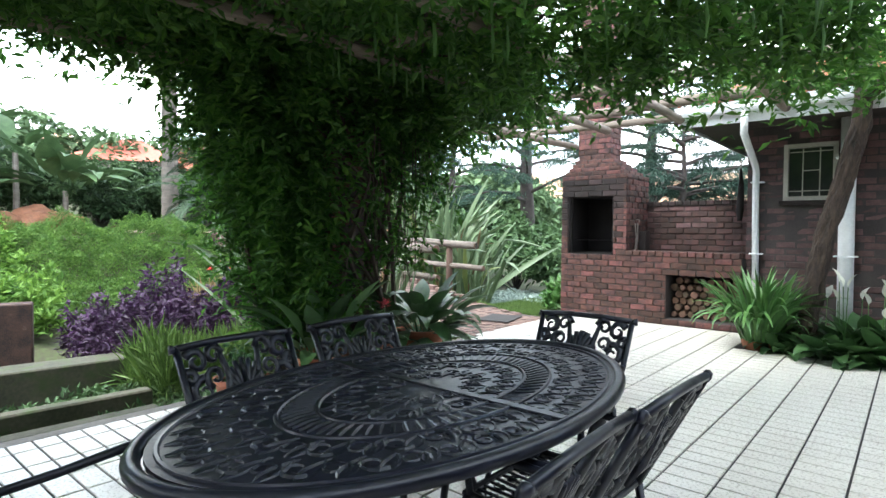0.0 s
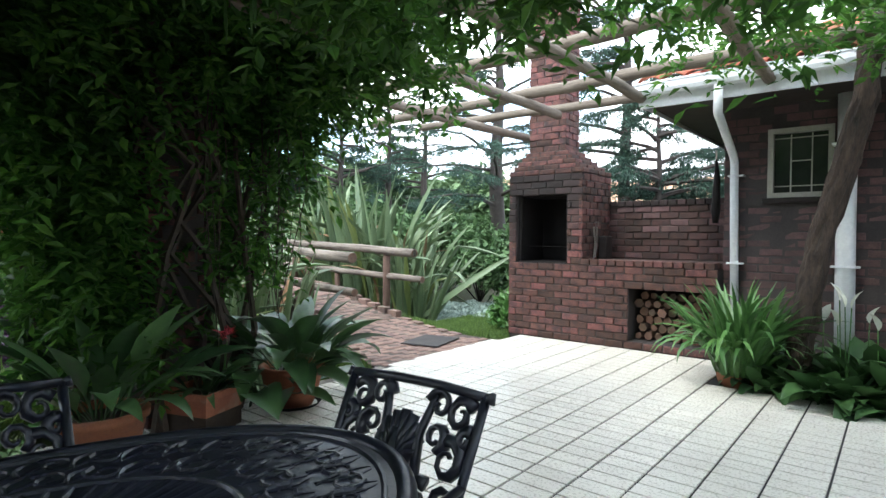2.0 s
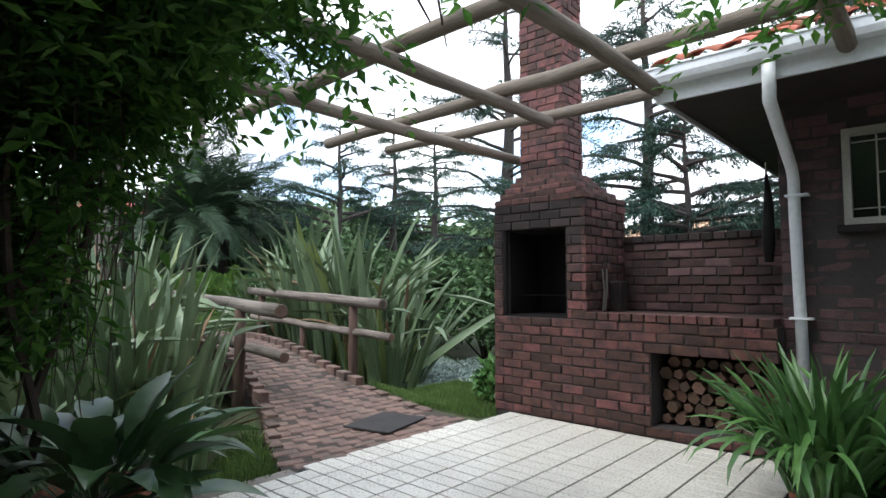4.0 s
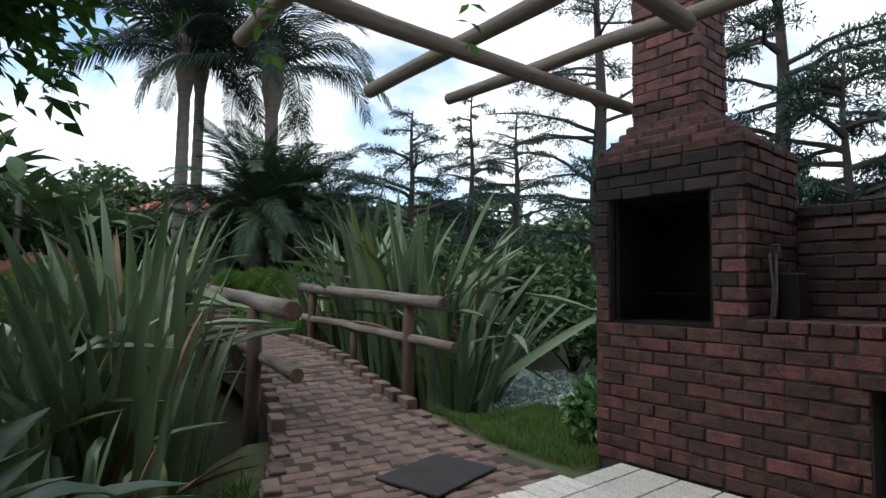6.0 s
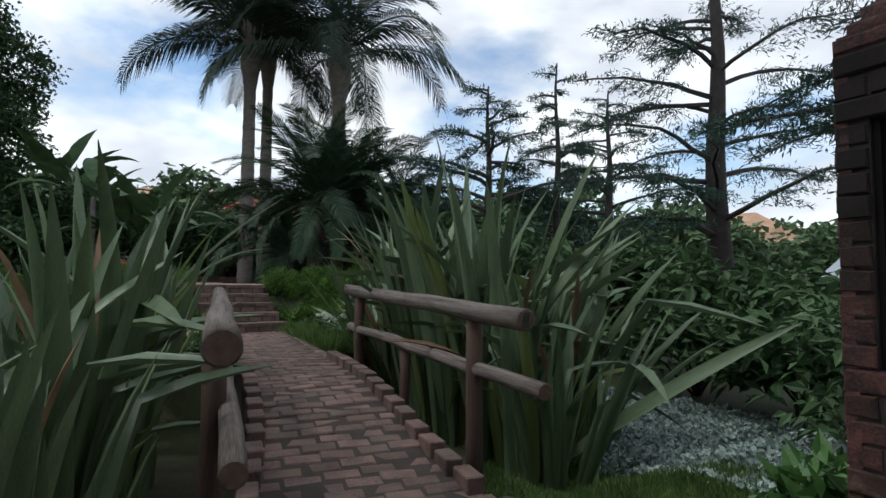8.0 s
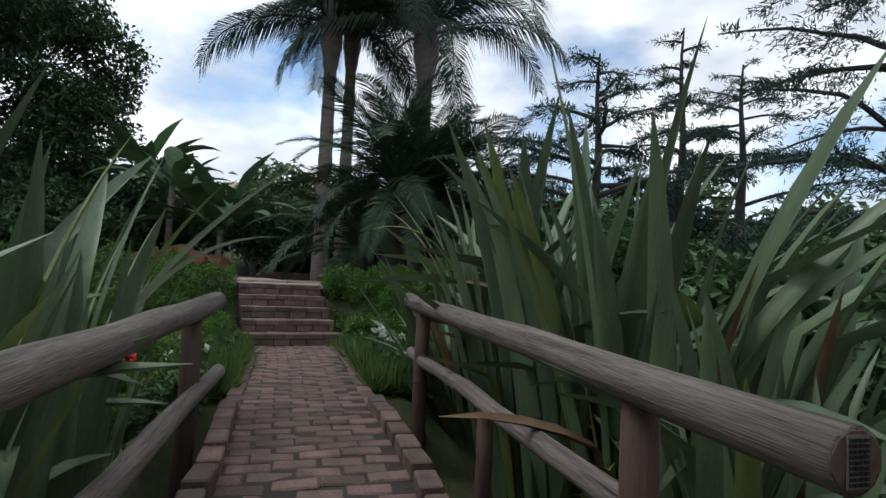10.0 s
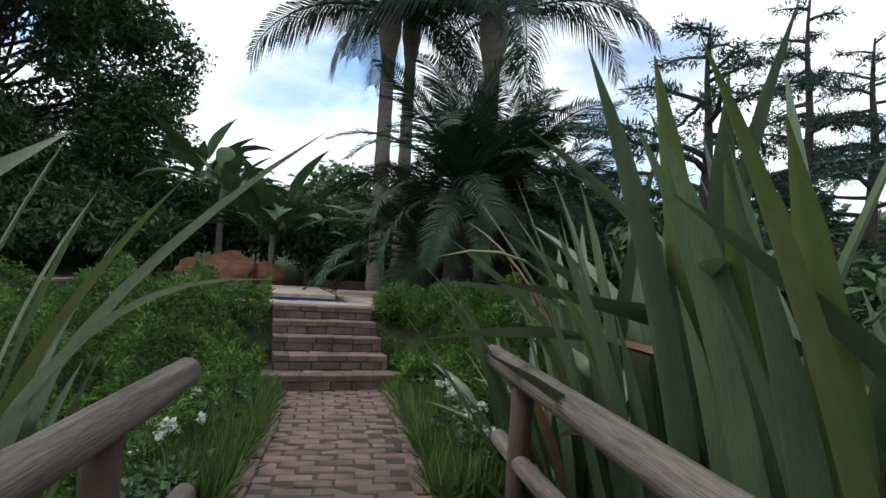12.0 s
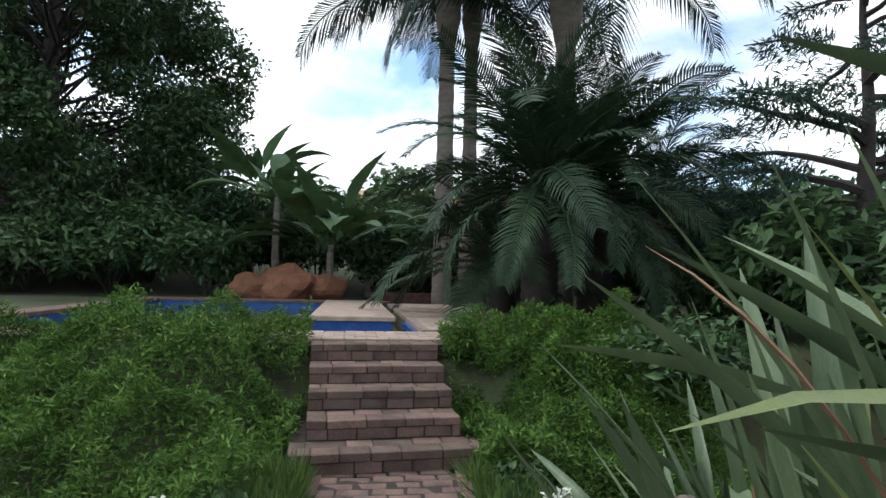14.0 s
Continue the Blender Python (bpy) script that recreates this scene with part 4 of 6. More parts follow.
def tree(name, x, y, height, radius, seed, leaf, material, per=260, trunk=0.22, label="", low=0.25, clumps=26, lump=(0.24, 0.4)):
    rng = random.Random(seed)
    z = land(x, y)
    t = thing(name, place(x, y, z), label, "tree", group="garden trees")
    part("trunk", Shape().tube([(0, 0, -0.1), (0.1, 0.05, height * 0.3), (0.05, -0.05, height * 0.75)], [trunk, trunk * 0.75, trunk * 0.3], 9), CEDARBARK, t, smooth=True)
    blobs = []
    for k in range(clumps):
        a = k * 2.4 + rng.uniform(-0.3, 0.3)
        f = (k + 0.5) / clumps
        zz = height * (low + (0.95 - low) * f)
        rr = radius * (math.sin(math.pi * min(0.97, 0.22 + 0.74 * f)) ** 0.7) * rng.uniform(0.5, 0.9)
        b = (rr * math.cos(a), rr * math.sin(a), zz, radius * rng.uniform(*lump))
        blobs.append(b)
        part("limb", Shape().tube(limb_path((0.05, 0, zz * 0.7), b[:3], 0.05, rng), [0.07 * (1 - 0.12 * i) for i in range(7)], 5, caps=False), CEDARBARK, t)
    ob = part("crown", leaf_cloud("crown", crown_points(blobs, per, seed), leaf, material, 0.5, 0.3, 1.2, seed), None, t)
    ob["kind"] = "stuff"
    return t


def shrub(name, x, y, r, h, seed, leaf, material, label, category="shrub", per=900, z=None, clumps=9, group="shrubs", aspect=0.45):
    rng = random.Random(seed)
    z = land(x, y) if z is None else z
    t = thing(name, place(x, y, z), label, category, group)
    blobs = []
    for k in range(clumps):
        a, d = k * 2.4, r * 0.7 * math.sqrt((k + 0.3) / clumps)
        b = (d * math.cos(a), d * math.sin(a), h * rng.uniform(0.3, 0.72), r * rng.uniform(0.32, 0.5))
        blobs.append(b)
        part("stem", Shape().tube([(0.02 * k / clumps, 0, -0.05), (b[0] * 0.5, b[1] * 0.5, b[2] * 0.6), b[:3]], [0.025, 0.015, 0.006], 5, caps=False), CEDARBARK, t)
    ob = part("foliage", leaf_cloud("foliage", crown_points(blobs, per, seed, 0.3), leaf, material, aspect, 0.2, 1.2, seed), None, t)
    ob["kind"] = "stuff"
    return t


# ---- patio furniture ----
def spiral(cx, cy, r, a0, turns, n, hand=1):
    """Points of a small scroll that winds inwards."""
    return [(cx + r * (1 - 0.75 * i / n) * math.cos(a0 + hand * 2 * math.pi * turns * i / n), cy + r * (1 - 0.75 * i / n) * math.sin(a0 + hand * 2 * math.pi * turns * i / n)) for i in range(n + 1)]


TA, TB, TZ = 0.65, 1.13, 0.72


def garden_table():
    t = thing("garden_table", place(-1.14, 2.23, 0), "oval black cast-metal garden table with scrollwork top", "table")
    n = 64
    top = Shape()
    ring = [(math.cos(2 * math.pi * j / n), math.sin(2 * math.pi * j / n)) for j in range(n)]
    prof = [(0.0, TZ - 0.022), (0.96, TZ - 0.022), (0.96, TZ - 0.006), (0.0, TZ - 0.006)]
    pts = [(TA * max(q, 0.001) * c, TB * max(q, 0.001) * s, z) for q, z in prof for c, s in ring]
    top.add(pts, [(i * n + j, i * n + (j + 1) % n, (i + 1) * n + (j + 1) % n, (i + 1) * n + j) for i in range(3) for j in range(n)])
    part("tabletop", top, IRON, t)
    rim = Shape().tube([(TA * 0.985 * c, TB * 0.99 * s, TZ - 0.02) for c, s in ring + ring[:1]], 0.026, 10, caps=False)
    part("rim", rim, IRON, t, "rounded cast rim", smooth=True)
    rel = Shape()
    # three ring bands and scrolls between them
    for q in (0.46, 0.6, 0.93):
        rel.tube([(TA * q * c, TB * q * s, TZ - 0.007) for c, s in ring + ring[:1]], 0.009, 6, caps=False)
    # slanted slats between the two inner rings
    for k in range(72):
        a0, a1 = 2 * math.pi * k / 72, 2 * math.pi * (k + 0.75) / 72
        rel.tube([(TA * 0.475 * math.cos(a0), TB * 0.475 * math.sin(a0), TZ - 0.007), (TA * 0.53 * math.cos(a0 + 0.03), TB * 0.53 * math.sin(a0 + 0.03), TZ - 0.0055), (TA * 0.585 * math.cos(a1), TB * 0.585 * math.sin(a1), TZ - 0.007)], [0.007, 0.009, 0.007], 5)
    for q0, q1, count in ((0.62, 0.76, 34), (0.76, 0.915, 44), (0.3, 0.45, 22), (0.14, 0.29, 14)):
        for k in range(count):
            a = 2 * math.pi * (k + (0.5 if q0 in (0.76, 0.14) else 0.0)) / count
            qm = (q0 + q1) / 2
            cx, cy = TA * qm * math.cos(a), TB * qm * math.sin(a)
            rr = min(0.5 * (q1 - q0) * (TA * abs(math.cos(a)) + TB * abs(math.sin(a))) * 0.8, math.pi * qm * (TA + TB) / 2 / count * 0.95)
            hand = 1 if k % 2 else -1
            rel.tube([(px, py, TZ - 0.0065) for px, py in spiral(cx, cy, rr, a + 1.0, 1.25, 12, hand)], [0.0085 - 0.0003 * i for i in range(13)], 5, caps=False)
            for d in (-0.42, 0.36):
                b0, b1 = a + d * 2 * math.pi / count, a + d * 1.9 * 2 * math.pi / count
                rel.tube([(TA * (q0 + (q1 - q0) * u) * math.cos(b0 + (b1 - b0) * math.sin(u * 2.6)), TB * (q0 + (q1 - q0) * u) * math.sin(b0 + (b1 - b0) * math.sin(u * 2.6)), TZ - 0.007) for u in (0.02, 0.25, 0.5, 0.75, 0.98)], [0.004, 0.007, 0.008, 0.006, 0.003], 5, caps=False)
    part("scrollwork", rel, IRON, t, "raised cast scroll pattern")
    part("seam", Shape().box(-TA * 0.93, TA * 0.93, -0.022, 0.022, TZ - 0.01, TZ + 0.003, 0.003), IRON, t, "flat bar where the two halves meet")
    apron = Shape()
    pts = [(TA * 0.9 * c, TB * 0.93 * s, z) for z in (TZ - 0.02, TZ - 0.075) for c, s in ring]
    apron.add(pts, [(j, (j + 1) % n, n + (j + 1) % n, n + j) for j in range(n)])
    part("apron", apron, IRON, t)
    for sx, sy in ((-1, -1), (1, -1), (1, 1), (-1, 1)):
        part("leg", Shape().tube([(sx * 0.36, sy * 0.68, TZ - 0.03), (sx * 0.4, sy * 0.74, 0.5), (sx * 0.33, sy * 0.66, 0.25), (sx * 0.42, sy * 0.78, 0.03), (sx * 0.44, sy * 0.8, 0.0)], [0.03, 0.034, 0.024, 0.026, 0.034], 8), IRON, t, smooth=True)
    return t


garden_table()


def garden_chair():
    """A cast chair that faces -y, its seat's middle at the origin."""
    c = thing("garden_chair", place(-0.98, 3.32, 0), "black cast-metal garden armchair with scrollwork back", "chair", group="chairs round the garden table")
    w, zs = 0.25, 0.42
    seat = Shape()
    seat.tube([(-w, -0.22, zs), (w, -0.22, zs), (w, 0.2, zs), (-w, 0.2, zs), (-w, -0.22, zs)], 0.014, 7)
    for k in range(13):
        x = -w + 0.02 + k * (2 * w - 0.04) / 12
        seat.tube([(x, -0.21, zs - 0.004), (x + 0.012 * math.sin(k), 0.0, zs - 0.016), (x, 0.19, zs - 0.004)], 0.006, 4)
    for k in range(5):
        y = -0.16 + 0.08 * k
        for m in range(6):
            seat.tube([(px, py, zs - 0.006) for px, py in spiral(-0.2 + m * 0.08, y, 0.03, m + k, 1.1, 8)], 0.005, 4, caps=False)
    part("seat", seat, IRON, c)
    # the back leans; u across, v up
    def at(u, v):
        return Vector((u, 0.2 + 0.2 * (v / 0.43) + 0.05 * v, zs + 0.0 + v))
    bf = Shape()
    bf.tube([at(-w + 0.01, 0.0), at(-w - 0.012, 0.2), at(-w - 0.02, 0.43)], [0.016, 0.015, 0.016], 8)
    bf.tube([at(w - 0.01, 0.0), at(w + 0.012, 0.2), at(w + 0.02, 0.43)], [0.016, 0.015, 0.016], 8)
    bf.tube([at(-w - 0.02, 0.43), at(-0.1, 0.44), at(0.1, 0.44), at(w + 0.02, 0.43)], 0.016, 8)
    bf.tube([at(-w, 0.09), at(0, 0.085), at(w, 0.09)], 0.012, 7)
    for sx in (-1, 1):
        bf.tube([at(sx * (w + 0.02), 0.425) + Vector((0, 0.004, 0.0)), at(sx * (w + 0.035), 0.436), at(sx * (w + 0.035), 0.415)], 0.017, 7)
    part("back_frame", bf, IRON, c, smooth=True)
    for sx in (-1, 1):
        for cx, cy, r, a0, turns, hand in ((0.2, 0.37, 0.05, 0.5, 1.2, 1), (0.19, 0.25, 0.06, 2.0, 1.2, -1), (0.2, 0.15, 0.05, 4.0, 1.2, 1), (0.12, 0.385, 0.042, 3.0, 1.1, -1), (0.115, 0.14, 0.05, 1.0, 1.2, 1), (0.13, 0.3, 0.045, 5.2, 1.1, 1), (0.235, 0.31, 0.03, 1.0, 1.0, 1)):
            part("scroll", Shape().tube([at(sx * px, py) for px, py in spiral(cx, cy, r, a0, turns, 10, hand)], [0.023 - 0.0011 * i for i in range(11)], 6, flat=0.55), IRON, c, smooth=True)
        part("splat", Shape().tube([at(sx * 0.06, 0.1), at(sx * 0.09, 0.2), at(sx * 0.07, 0.3), at(sx * 0.1, 0.43)], [0.014, 0.018, 0.016, 0.012], 6), IRON, c, smooth=True)
    med = Shape()
    for k in range(9):
        a = math.pi * (k / 8)
        part("fan_rib", Shape().tube([at(0, 0.16), at(0.05 * math.cos(a), 0.24 + 0.05 * math.sin(a)), at(0.088 * math.cos(a), 0.25 + 0.105 * math.sin(a))], [0.018, 0.024, 0.018], 6, flat=0.6), IRON, c, smooth=True)
    med.tube([at(0, 0.1), at(0, 0.2), at(0, 0.3)], [0.03, 0.05, 0.03], 8, flat=0.4)
    part("medallion", med, IRON, c, "solid fan medallion", smooth=True)
    for sx in (-1, 1):
        part("arm", Shape().tube([at(sx * (w + 0.012), 0.2), Vector((sx * (w + 0.035), 0.08, zs + 0.2)), Vector((sx * (w + 0.04), -0.12, zs + 0.215)), Vector((sx * (w + 0.035), -0.21, zs + 0.18)), Vector((sx * (w + 0.02), -0.2, zs + 0.1)), Vector((sx * w, -0.2, zs))], [0.014, 0.015, 0.017, 0.017, 0.013, 0.013], 8), IRON, c, smooth=True)
        part("leg", Shape().tube([(sx * w, -0.21, zs), (sx * (w + 0.015), -0.24, zs * 0.55), (sx * (w - 0.01), -0.22, zs * 0.25), (sx * (w + 0.01), -0.26, 0.0)], [0.017, 0.019, 0.013, 0.017], 8), IRON, c, smooth=True)
        part("leg", Shape().tube([(sx * w, 0.2, zs), (sx * w, 0.24, zs * 0.5), (sx * (w + 0.01), 0.31, 0.0)], [0.017, 0.015, 0.016], 8), IRON, c, smooth=True)
    return c


chair = garden_chair()
chair.matrix_basis = place(-1.08, 3.12, 0, 3)
for x, y, turn in ((-0.62, 2.33, -91), (-0.64, 1.72, -88), (-1.55, 1.85, 91), (-1.56, 2.53, 89), (-1.3, 1.15, 184)):
    copy_thing(chair, place(x, y, 0, turn))

# ---- patio plants and pots ----
pot(-3.58, 4.84, 0, 0.25, 0.32, "round terracotta pot with dark saucer on the tiles")
leafy("potted_lily", -3.58, 4.84, 0.26, 1.08, 64, 3, HOSTA, "lush dark green broad-leaved plant in a pot", "potted plant", 0.12, 0.5, "patio plants")
pot(-3.54, 4.1, 0, 0.2, 0.3, "square terracotta planter on the tiles", True)
leafy("potted_bromeliad", -3.54, 4.1, 0.25, 0.85, 26, 5, BROMELIAD, "grey-green bromeliad in a square planter", "potted plant", 0.1, 0.7, "patio plants")
flower = thing("bromeliad_flower", place(-3.56, 4.24, 0.25), "pink bromeliad flower head on a stalk", "flower")
part("stalk", Shape().tube([(0, 0, 0), (0.01, 0.02, 0.2), (0.0, 0.04, 0.36)], 0.008, 6), STRAP, flower)
part("petals", leaf_cloud("petals", crown_points([(0, 0.04, 0.38, 0.055)], 30000, 3, 0.1), 0.05, PINK, 0.4, -0.5, 1.0, 3), None, flower)
pot(-3.5, 3.45, 0, 0.26, 0.3, "round terracotta pot under broad leaves")
leafy("potted_lily", -3.5, 3.45, 0.24, 1.15, 44, 9, HOSTA, "dark broad-leaved plant beside the column", "potted plant", 0.16, 0.5, "patio plants")
pot(-3.5, 2.75, 0, 0.2, 0.24, "small terracotta pot half hidden by leaves")
shrub("begonia", -3.5, 2.75, 0.26, 0.34, 12, 0.05, STRAP, "small bright green potted plant with red flowers", "potted plant", 2600, 0.2, 6, "patio plants", 0.8)
leafy("potted_lily", -3.95, 4.75, 0.0, 1.5, 40, 19, HOSTA, "broad-leaved shade plant at the patio edge", "shade plant", 0.25, 0.6, "patio plants")
part_pot = pot(-1.05, 7.9, -0.06, 0.2, 0.3, "stone-coloured pot hidden by strap leaves")
leafy("strap_plant", -1.0, 7.82, 0.12, 0.98, 230, 21, STRAPS, "bright green arching strap-leaved plant in a pot", "potted plant", 0.2, 0.22, "patio plants")
for k, (x, y, s) in enumerate(((-0.78, 7.9, 0.7), (-0.3, 7.8, 0.95), (-0.45, 7.95, 0.8), (-0.02, 7.78, 1.0), (0.1, 7.9, 1.0), (0.5, 7.95, 1.0), (-0.1, 8.3, 1.15), (-0.65, 8.2, 0.9), (1.0, 8.0, 1.0), (0.4, 8.4, 1.2))):
    leafy("peace_lily", x, y, -0.06, s * 1.35, 60, 30 + k, LILY, "dark green peace lily in the bed by the wall", "peace lily", 0.2, 0.55, "peace lilies")
spathe = broad_mesh(0.16, 0.1, 0.5, 0.02, PETAL, "petal")
rng_s = random.Random(3)
for k in range(18):
    x, y = rng_s.uniform(-0.5, 0.5), rng_s.uniform(7.7, 8.1)
    h = rng_s.uniform(0.6, 0.95)
    fl = thing("lily_flower", place(x, y, -0.12, rng_s.uniform(0, 360)), "white peace lily flower on a thin stalk", "flower", group="white lily flowers")
    part("stalk", Shape().tube([(0, 0, 0), (0.02, 0, h * 0.6), (0.03, 0, h)], 0.005, 5), STRAP, fl)
    part("petal", spathe, None, fl, at=place(0.03, 0, h))


bed = part("flower_bed", Shape().box(-1.148, PATIO_E, BED_S, WALL_Y - 0.005, -0.15, -0.035), SOIL)
tagged(bed, "dark soil of the bed along the house wall", "flower bed", kind="structure")


# tree trunk in the bed, leaning up through the pergola
def garden_trunk():
    t = thing("trunk_tree", place(-0.56, 7.93, -0.14), "leaning rough-barked tree trunk growing through the pergola", "tree")
    rng = random.Random(2)
    s = Shape()
    path = [(0, 0, 0), (0.0, 0, 0.5), (0.06, 0.0, 1.0), (0.16, 0.02, 1.55), (0.3, 0.0, 2.1), (0.42, -0.02, 2.6), (0.46, -0.05, 3.1), (0.45, 0.0, 3.7)]
    fine = []
    for i in range(len(path) - 1):
        for q in range(5):
            fine.append(Vector(path[i]).lerp(Vector(path[i + 1]), q / 5))
    n, pts, faces = 18, [], []
    for i, p in enumerate(fine):
        r = 0.112 - 0.03 * i / len(fine) + 0.05 * max(0, 1 - i / 4)
        for j in range(n):
            a = 2 * math.pi * j / n
            rr = r * (1 + 0.2 * noise.noise((math.cos(a) * 2.2, math.sin(a) * 2.2, i * 0.33)) + 0.13 * rng.uniform(-1, 1))
            pts.append((p.x + rr * math.cos(a), p.y + rr * math.sin(a), p.z))
    for i in range(len(fine) - 1):
        for j in range(n):
            faces.append((i * n + j, i * n + (j + 1) % n, (i + 1) * n + (j + 1) % n, (i + 1) * n + j))
    part("trunk", s.add(pts, faces), BARK, t, smooth=False)
    part("branch", Shape().tube([(0.45, -0.03, 2.9), (0.9, -0.5, 3.2), (1.3, -1.3, 3.35)], [0.07, 0.05, 0.03], 8), BARK, t)


garden_trunk()


# ---- creeper over the pergola and round the column ----
def creeper():
    v = thing("creeper", place(-4.02, 4.05, 0), "dense green wisteria creeper covering the column and pergola", "creeper")
    nr = np.random.default_rng(5)
    rng = random.Random(5)
    ox, oy = -4.02, 4.05
    def strand(pts, rad, n, caps=False):
        part("stem", Shape().tube(pts, rad, n, caps=caps), VINEBARK, v)
    for k in range(26):
        a = rng.uniform(0, 6.28)
        d = rng.uniform(0.22, 0.42)
        p0 = Vector((d * math.cos(a), d * math.sin(a) * 1.4, -0.1))
        pts = [p0]
        for z in (0.6, 1.2, 1.8, 2.4, 2.75):
            pts.append(Vector((p0.x + rng.gauss(0, 0.06), p0.y + rng.gauss(0, 0.12) * (1 + z * 0.5), z)))
        strand(pts, [0.03, 0.026, 0.022, 0.02, 0.016, 0.012], 5, caps=False)
    for k in range(60):
        x, y = rng.uniform(-0.6, 0.5), rng.uniform(0.1, 1.1)
        zt = 2.7
        zb = rng.uniform(0.5, 1.5)
        strand([(x, y, zt), (x + rng.gauss(0, 0.04), y + rng.gauss(0, 0.05), (zt + zb) / 2), (x + rng.gauss(0, 0.05), y + rng.gauss(0, 0.06), zb)], [0.006, 0.005, 0.003], 4, caps=False)
    for k in range(40):
        x, y = rng.uniform(-0.3, 4.0), rng.uniform(-5.5, 1.4)
        strand([(x, y, 2.86), (x + rng.uniform(-0.8, 0.8), y + rng.uniform(0.2, 1.0), 2.9), (x + rng.uniform(-1.2, 1.2), y + rng.uniform(0.8, 2.0), 2.88)], [0.016, 0.012, 0.006], 5, caps=False)
    # sprays of paired leaflets: a spray is a drooping stalk
    def sprays(count, sampler, seed, length=0.26, pairs=6):
        r = np.random.default_rng(seed)
        base = np.array([sampler(r) for _ in range(count)])
        yaw = r.uniform(0, 2 * np.pi, count)
        L = length * r.uniform(0.6, 1.3, count)
        cen, hd = [], []
        for i in range(pairs):
            t = (i + 1) / pairs
            p = base + np.stack([np.cos(yaw) * L * t, np.sin(yaw) * L * t, -L * (0.25 * t + 0.75 * t * t)], 1)
            for sg in (-1, 1):
                cen.append(p)
                hd.append(yaw + sg * 1.0)
        return np.concatenate(cen), np.concatenate(hd)

    def canopy(r):
        while True:
            x, y = r.uniform(-0.9, 4.5), r.uniform(-6.0, 3.2)
            edge = 0.75 + 0.5 * math.sin(x * 2.1) + 0.35 * math.sin(x * 5.0 + 1) - 0.3 * max(0.0, x - 1.4)
            if y > edge and r.random() > 0.05 * math.exp(-(y - edge)):
                continue
            gap = noise.noise((x * 1.1 + 3, y * 1.1, 0.0))
            if gap < -0.42 and r.random() < 0.7:
                continue
            if x > 1.9 and r.random() < 0.6:
                continue
            return x, y, 2.98 + 0.6 * r.random() ** 1.3 + (0.25 * noise.noise((x, y, 4)))

    def curtain(r):
        while True:
            x, y, z = r.normal(0.0, 0.34), r.uniform(-1.6, 1.75), r.uniform(0.55, 2.95)
            lo = 0.7 + 0.35 * math.sin(y * 3.0) + 0.5 * max(0.0, y - 0.5)
            wide = 1.0 + 0.35 * (z - 1.5)
            if z < lo or y > 0.75 + 0.5 * max(0.0, z - 1.6) or y < -0.95 * wide:
                continue
            if y > 0.45 and z < 2.3 and r.random() < 0.62:
                continue
            if x > -0.05 and -0.35 < y < 0.45 and z < 2.35 and r.random() < 0.9:
                continue
            return x, y, z

    def fringe(r):
        x = r.uniform(0.2, 4.2)
        y = 0.7 + 0.5 * math.sin(x * 2.1) + 0.35 * math.sin(x * 5.0 + 1) + r.normal(0, 0.22) - 0.25 * max(0, x - 1.6)
        return x, y, 2.9 - abs(r.normal(0, 0.22))

    def house_side(r):
        return r.uniform(2.6, 6.0), r.uniform(0.4, 3.6) + r.normal(0, 0.2), 2.85 + abs(r.normal(0, 0.22))

    for nm, count, fn, sd, ll in (("canopy_leaves", 11500, canopy, 11, 0.32), ("curtain_leaves", 3900, curtain, 12, 0.26), ("fringe_leaves", 620, fringe, 13, 0.32), ("loose_leaves", 600, house_side, 14, 0.28)):
        cen, hd = sprays(count, fn, sd, ll)
        ob = part(nm, leaf_cloud(nm, cen, 0.1, VINE, 0.42, 0.25, 1.0, sd, hd), None, v)
        ob["kind"] = "stuff"
    for k in range(60):
        x, y = rng.uniform(0.8, 4.3), rng.uniform(-1.0, 0.9)
        z = rng.uniform(2.55, 2.75)
        L = rng.uniform(0.12, 0.25)
        part("seed_pod", Shape().tube([(x, y, z), (x + 0.01, y, z - L * 0.5), (x, y + 0.01, z - L)], [0.006, 0.012, 0.005], 5, flat=0.5), STRAP, v, "long hanging green pod")


creeper()


# ---- garden: flax by the bridge ----
for k, (x, y, size, count) in enumerate(((-6.6, 9.5, 1.6, 34), (-7.3, 9.7, 2.05, 44), (-8.0, 9.75, 2.5, 44), (-8.8, 9.8, 2.55, 46), (-9.6, 9.95, 2.1, 40), (-10.3, 10.2, 1.6, 30), (-8.4, 10.5, 2.4, 34), (-7.2, 10.4, 1.9, 26),
                                         (-5.7, 5.95, 1.6, 44), (-6.4, 6.0, 2.0, 44), (-7.2, 6.15, 2.2, 42), (-8.15, 6.4, 2.45, 40), (-7.6, 6.4, 2.1, 22), (-9.0, 6.45, 1.9, 30), (-6.0, 5.3, 1.7, 36), (-7.0, 5.5, 1.8, 30), (-4.9, 5.6, 1.15, 26))):
    flax(x, y, size, count, 100 + k)
flax(-9.85, 9.8, 1.6, 46, 140, 0.55, 0.3, free=True)
flax(-10.5, 9.85, 1.35, 38, 141, 0.5, 0.3, free=True)


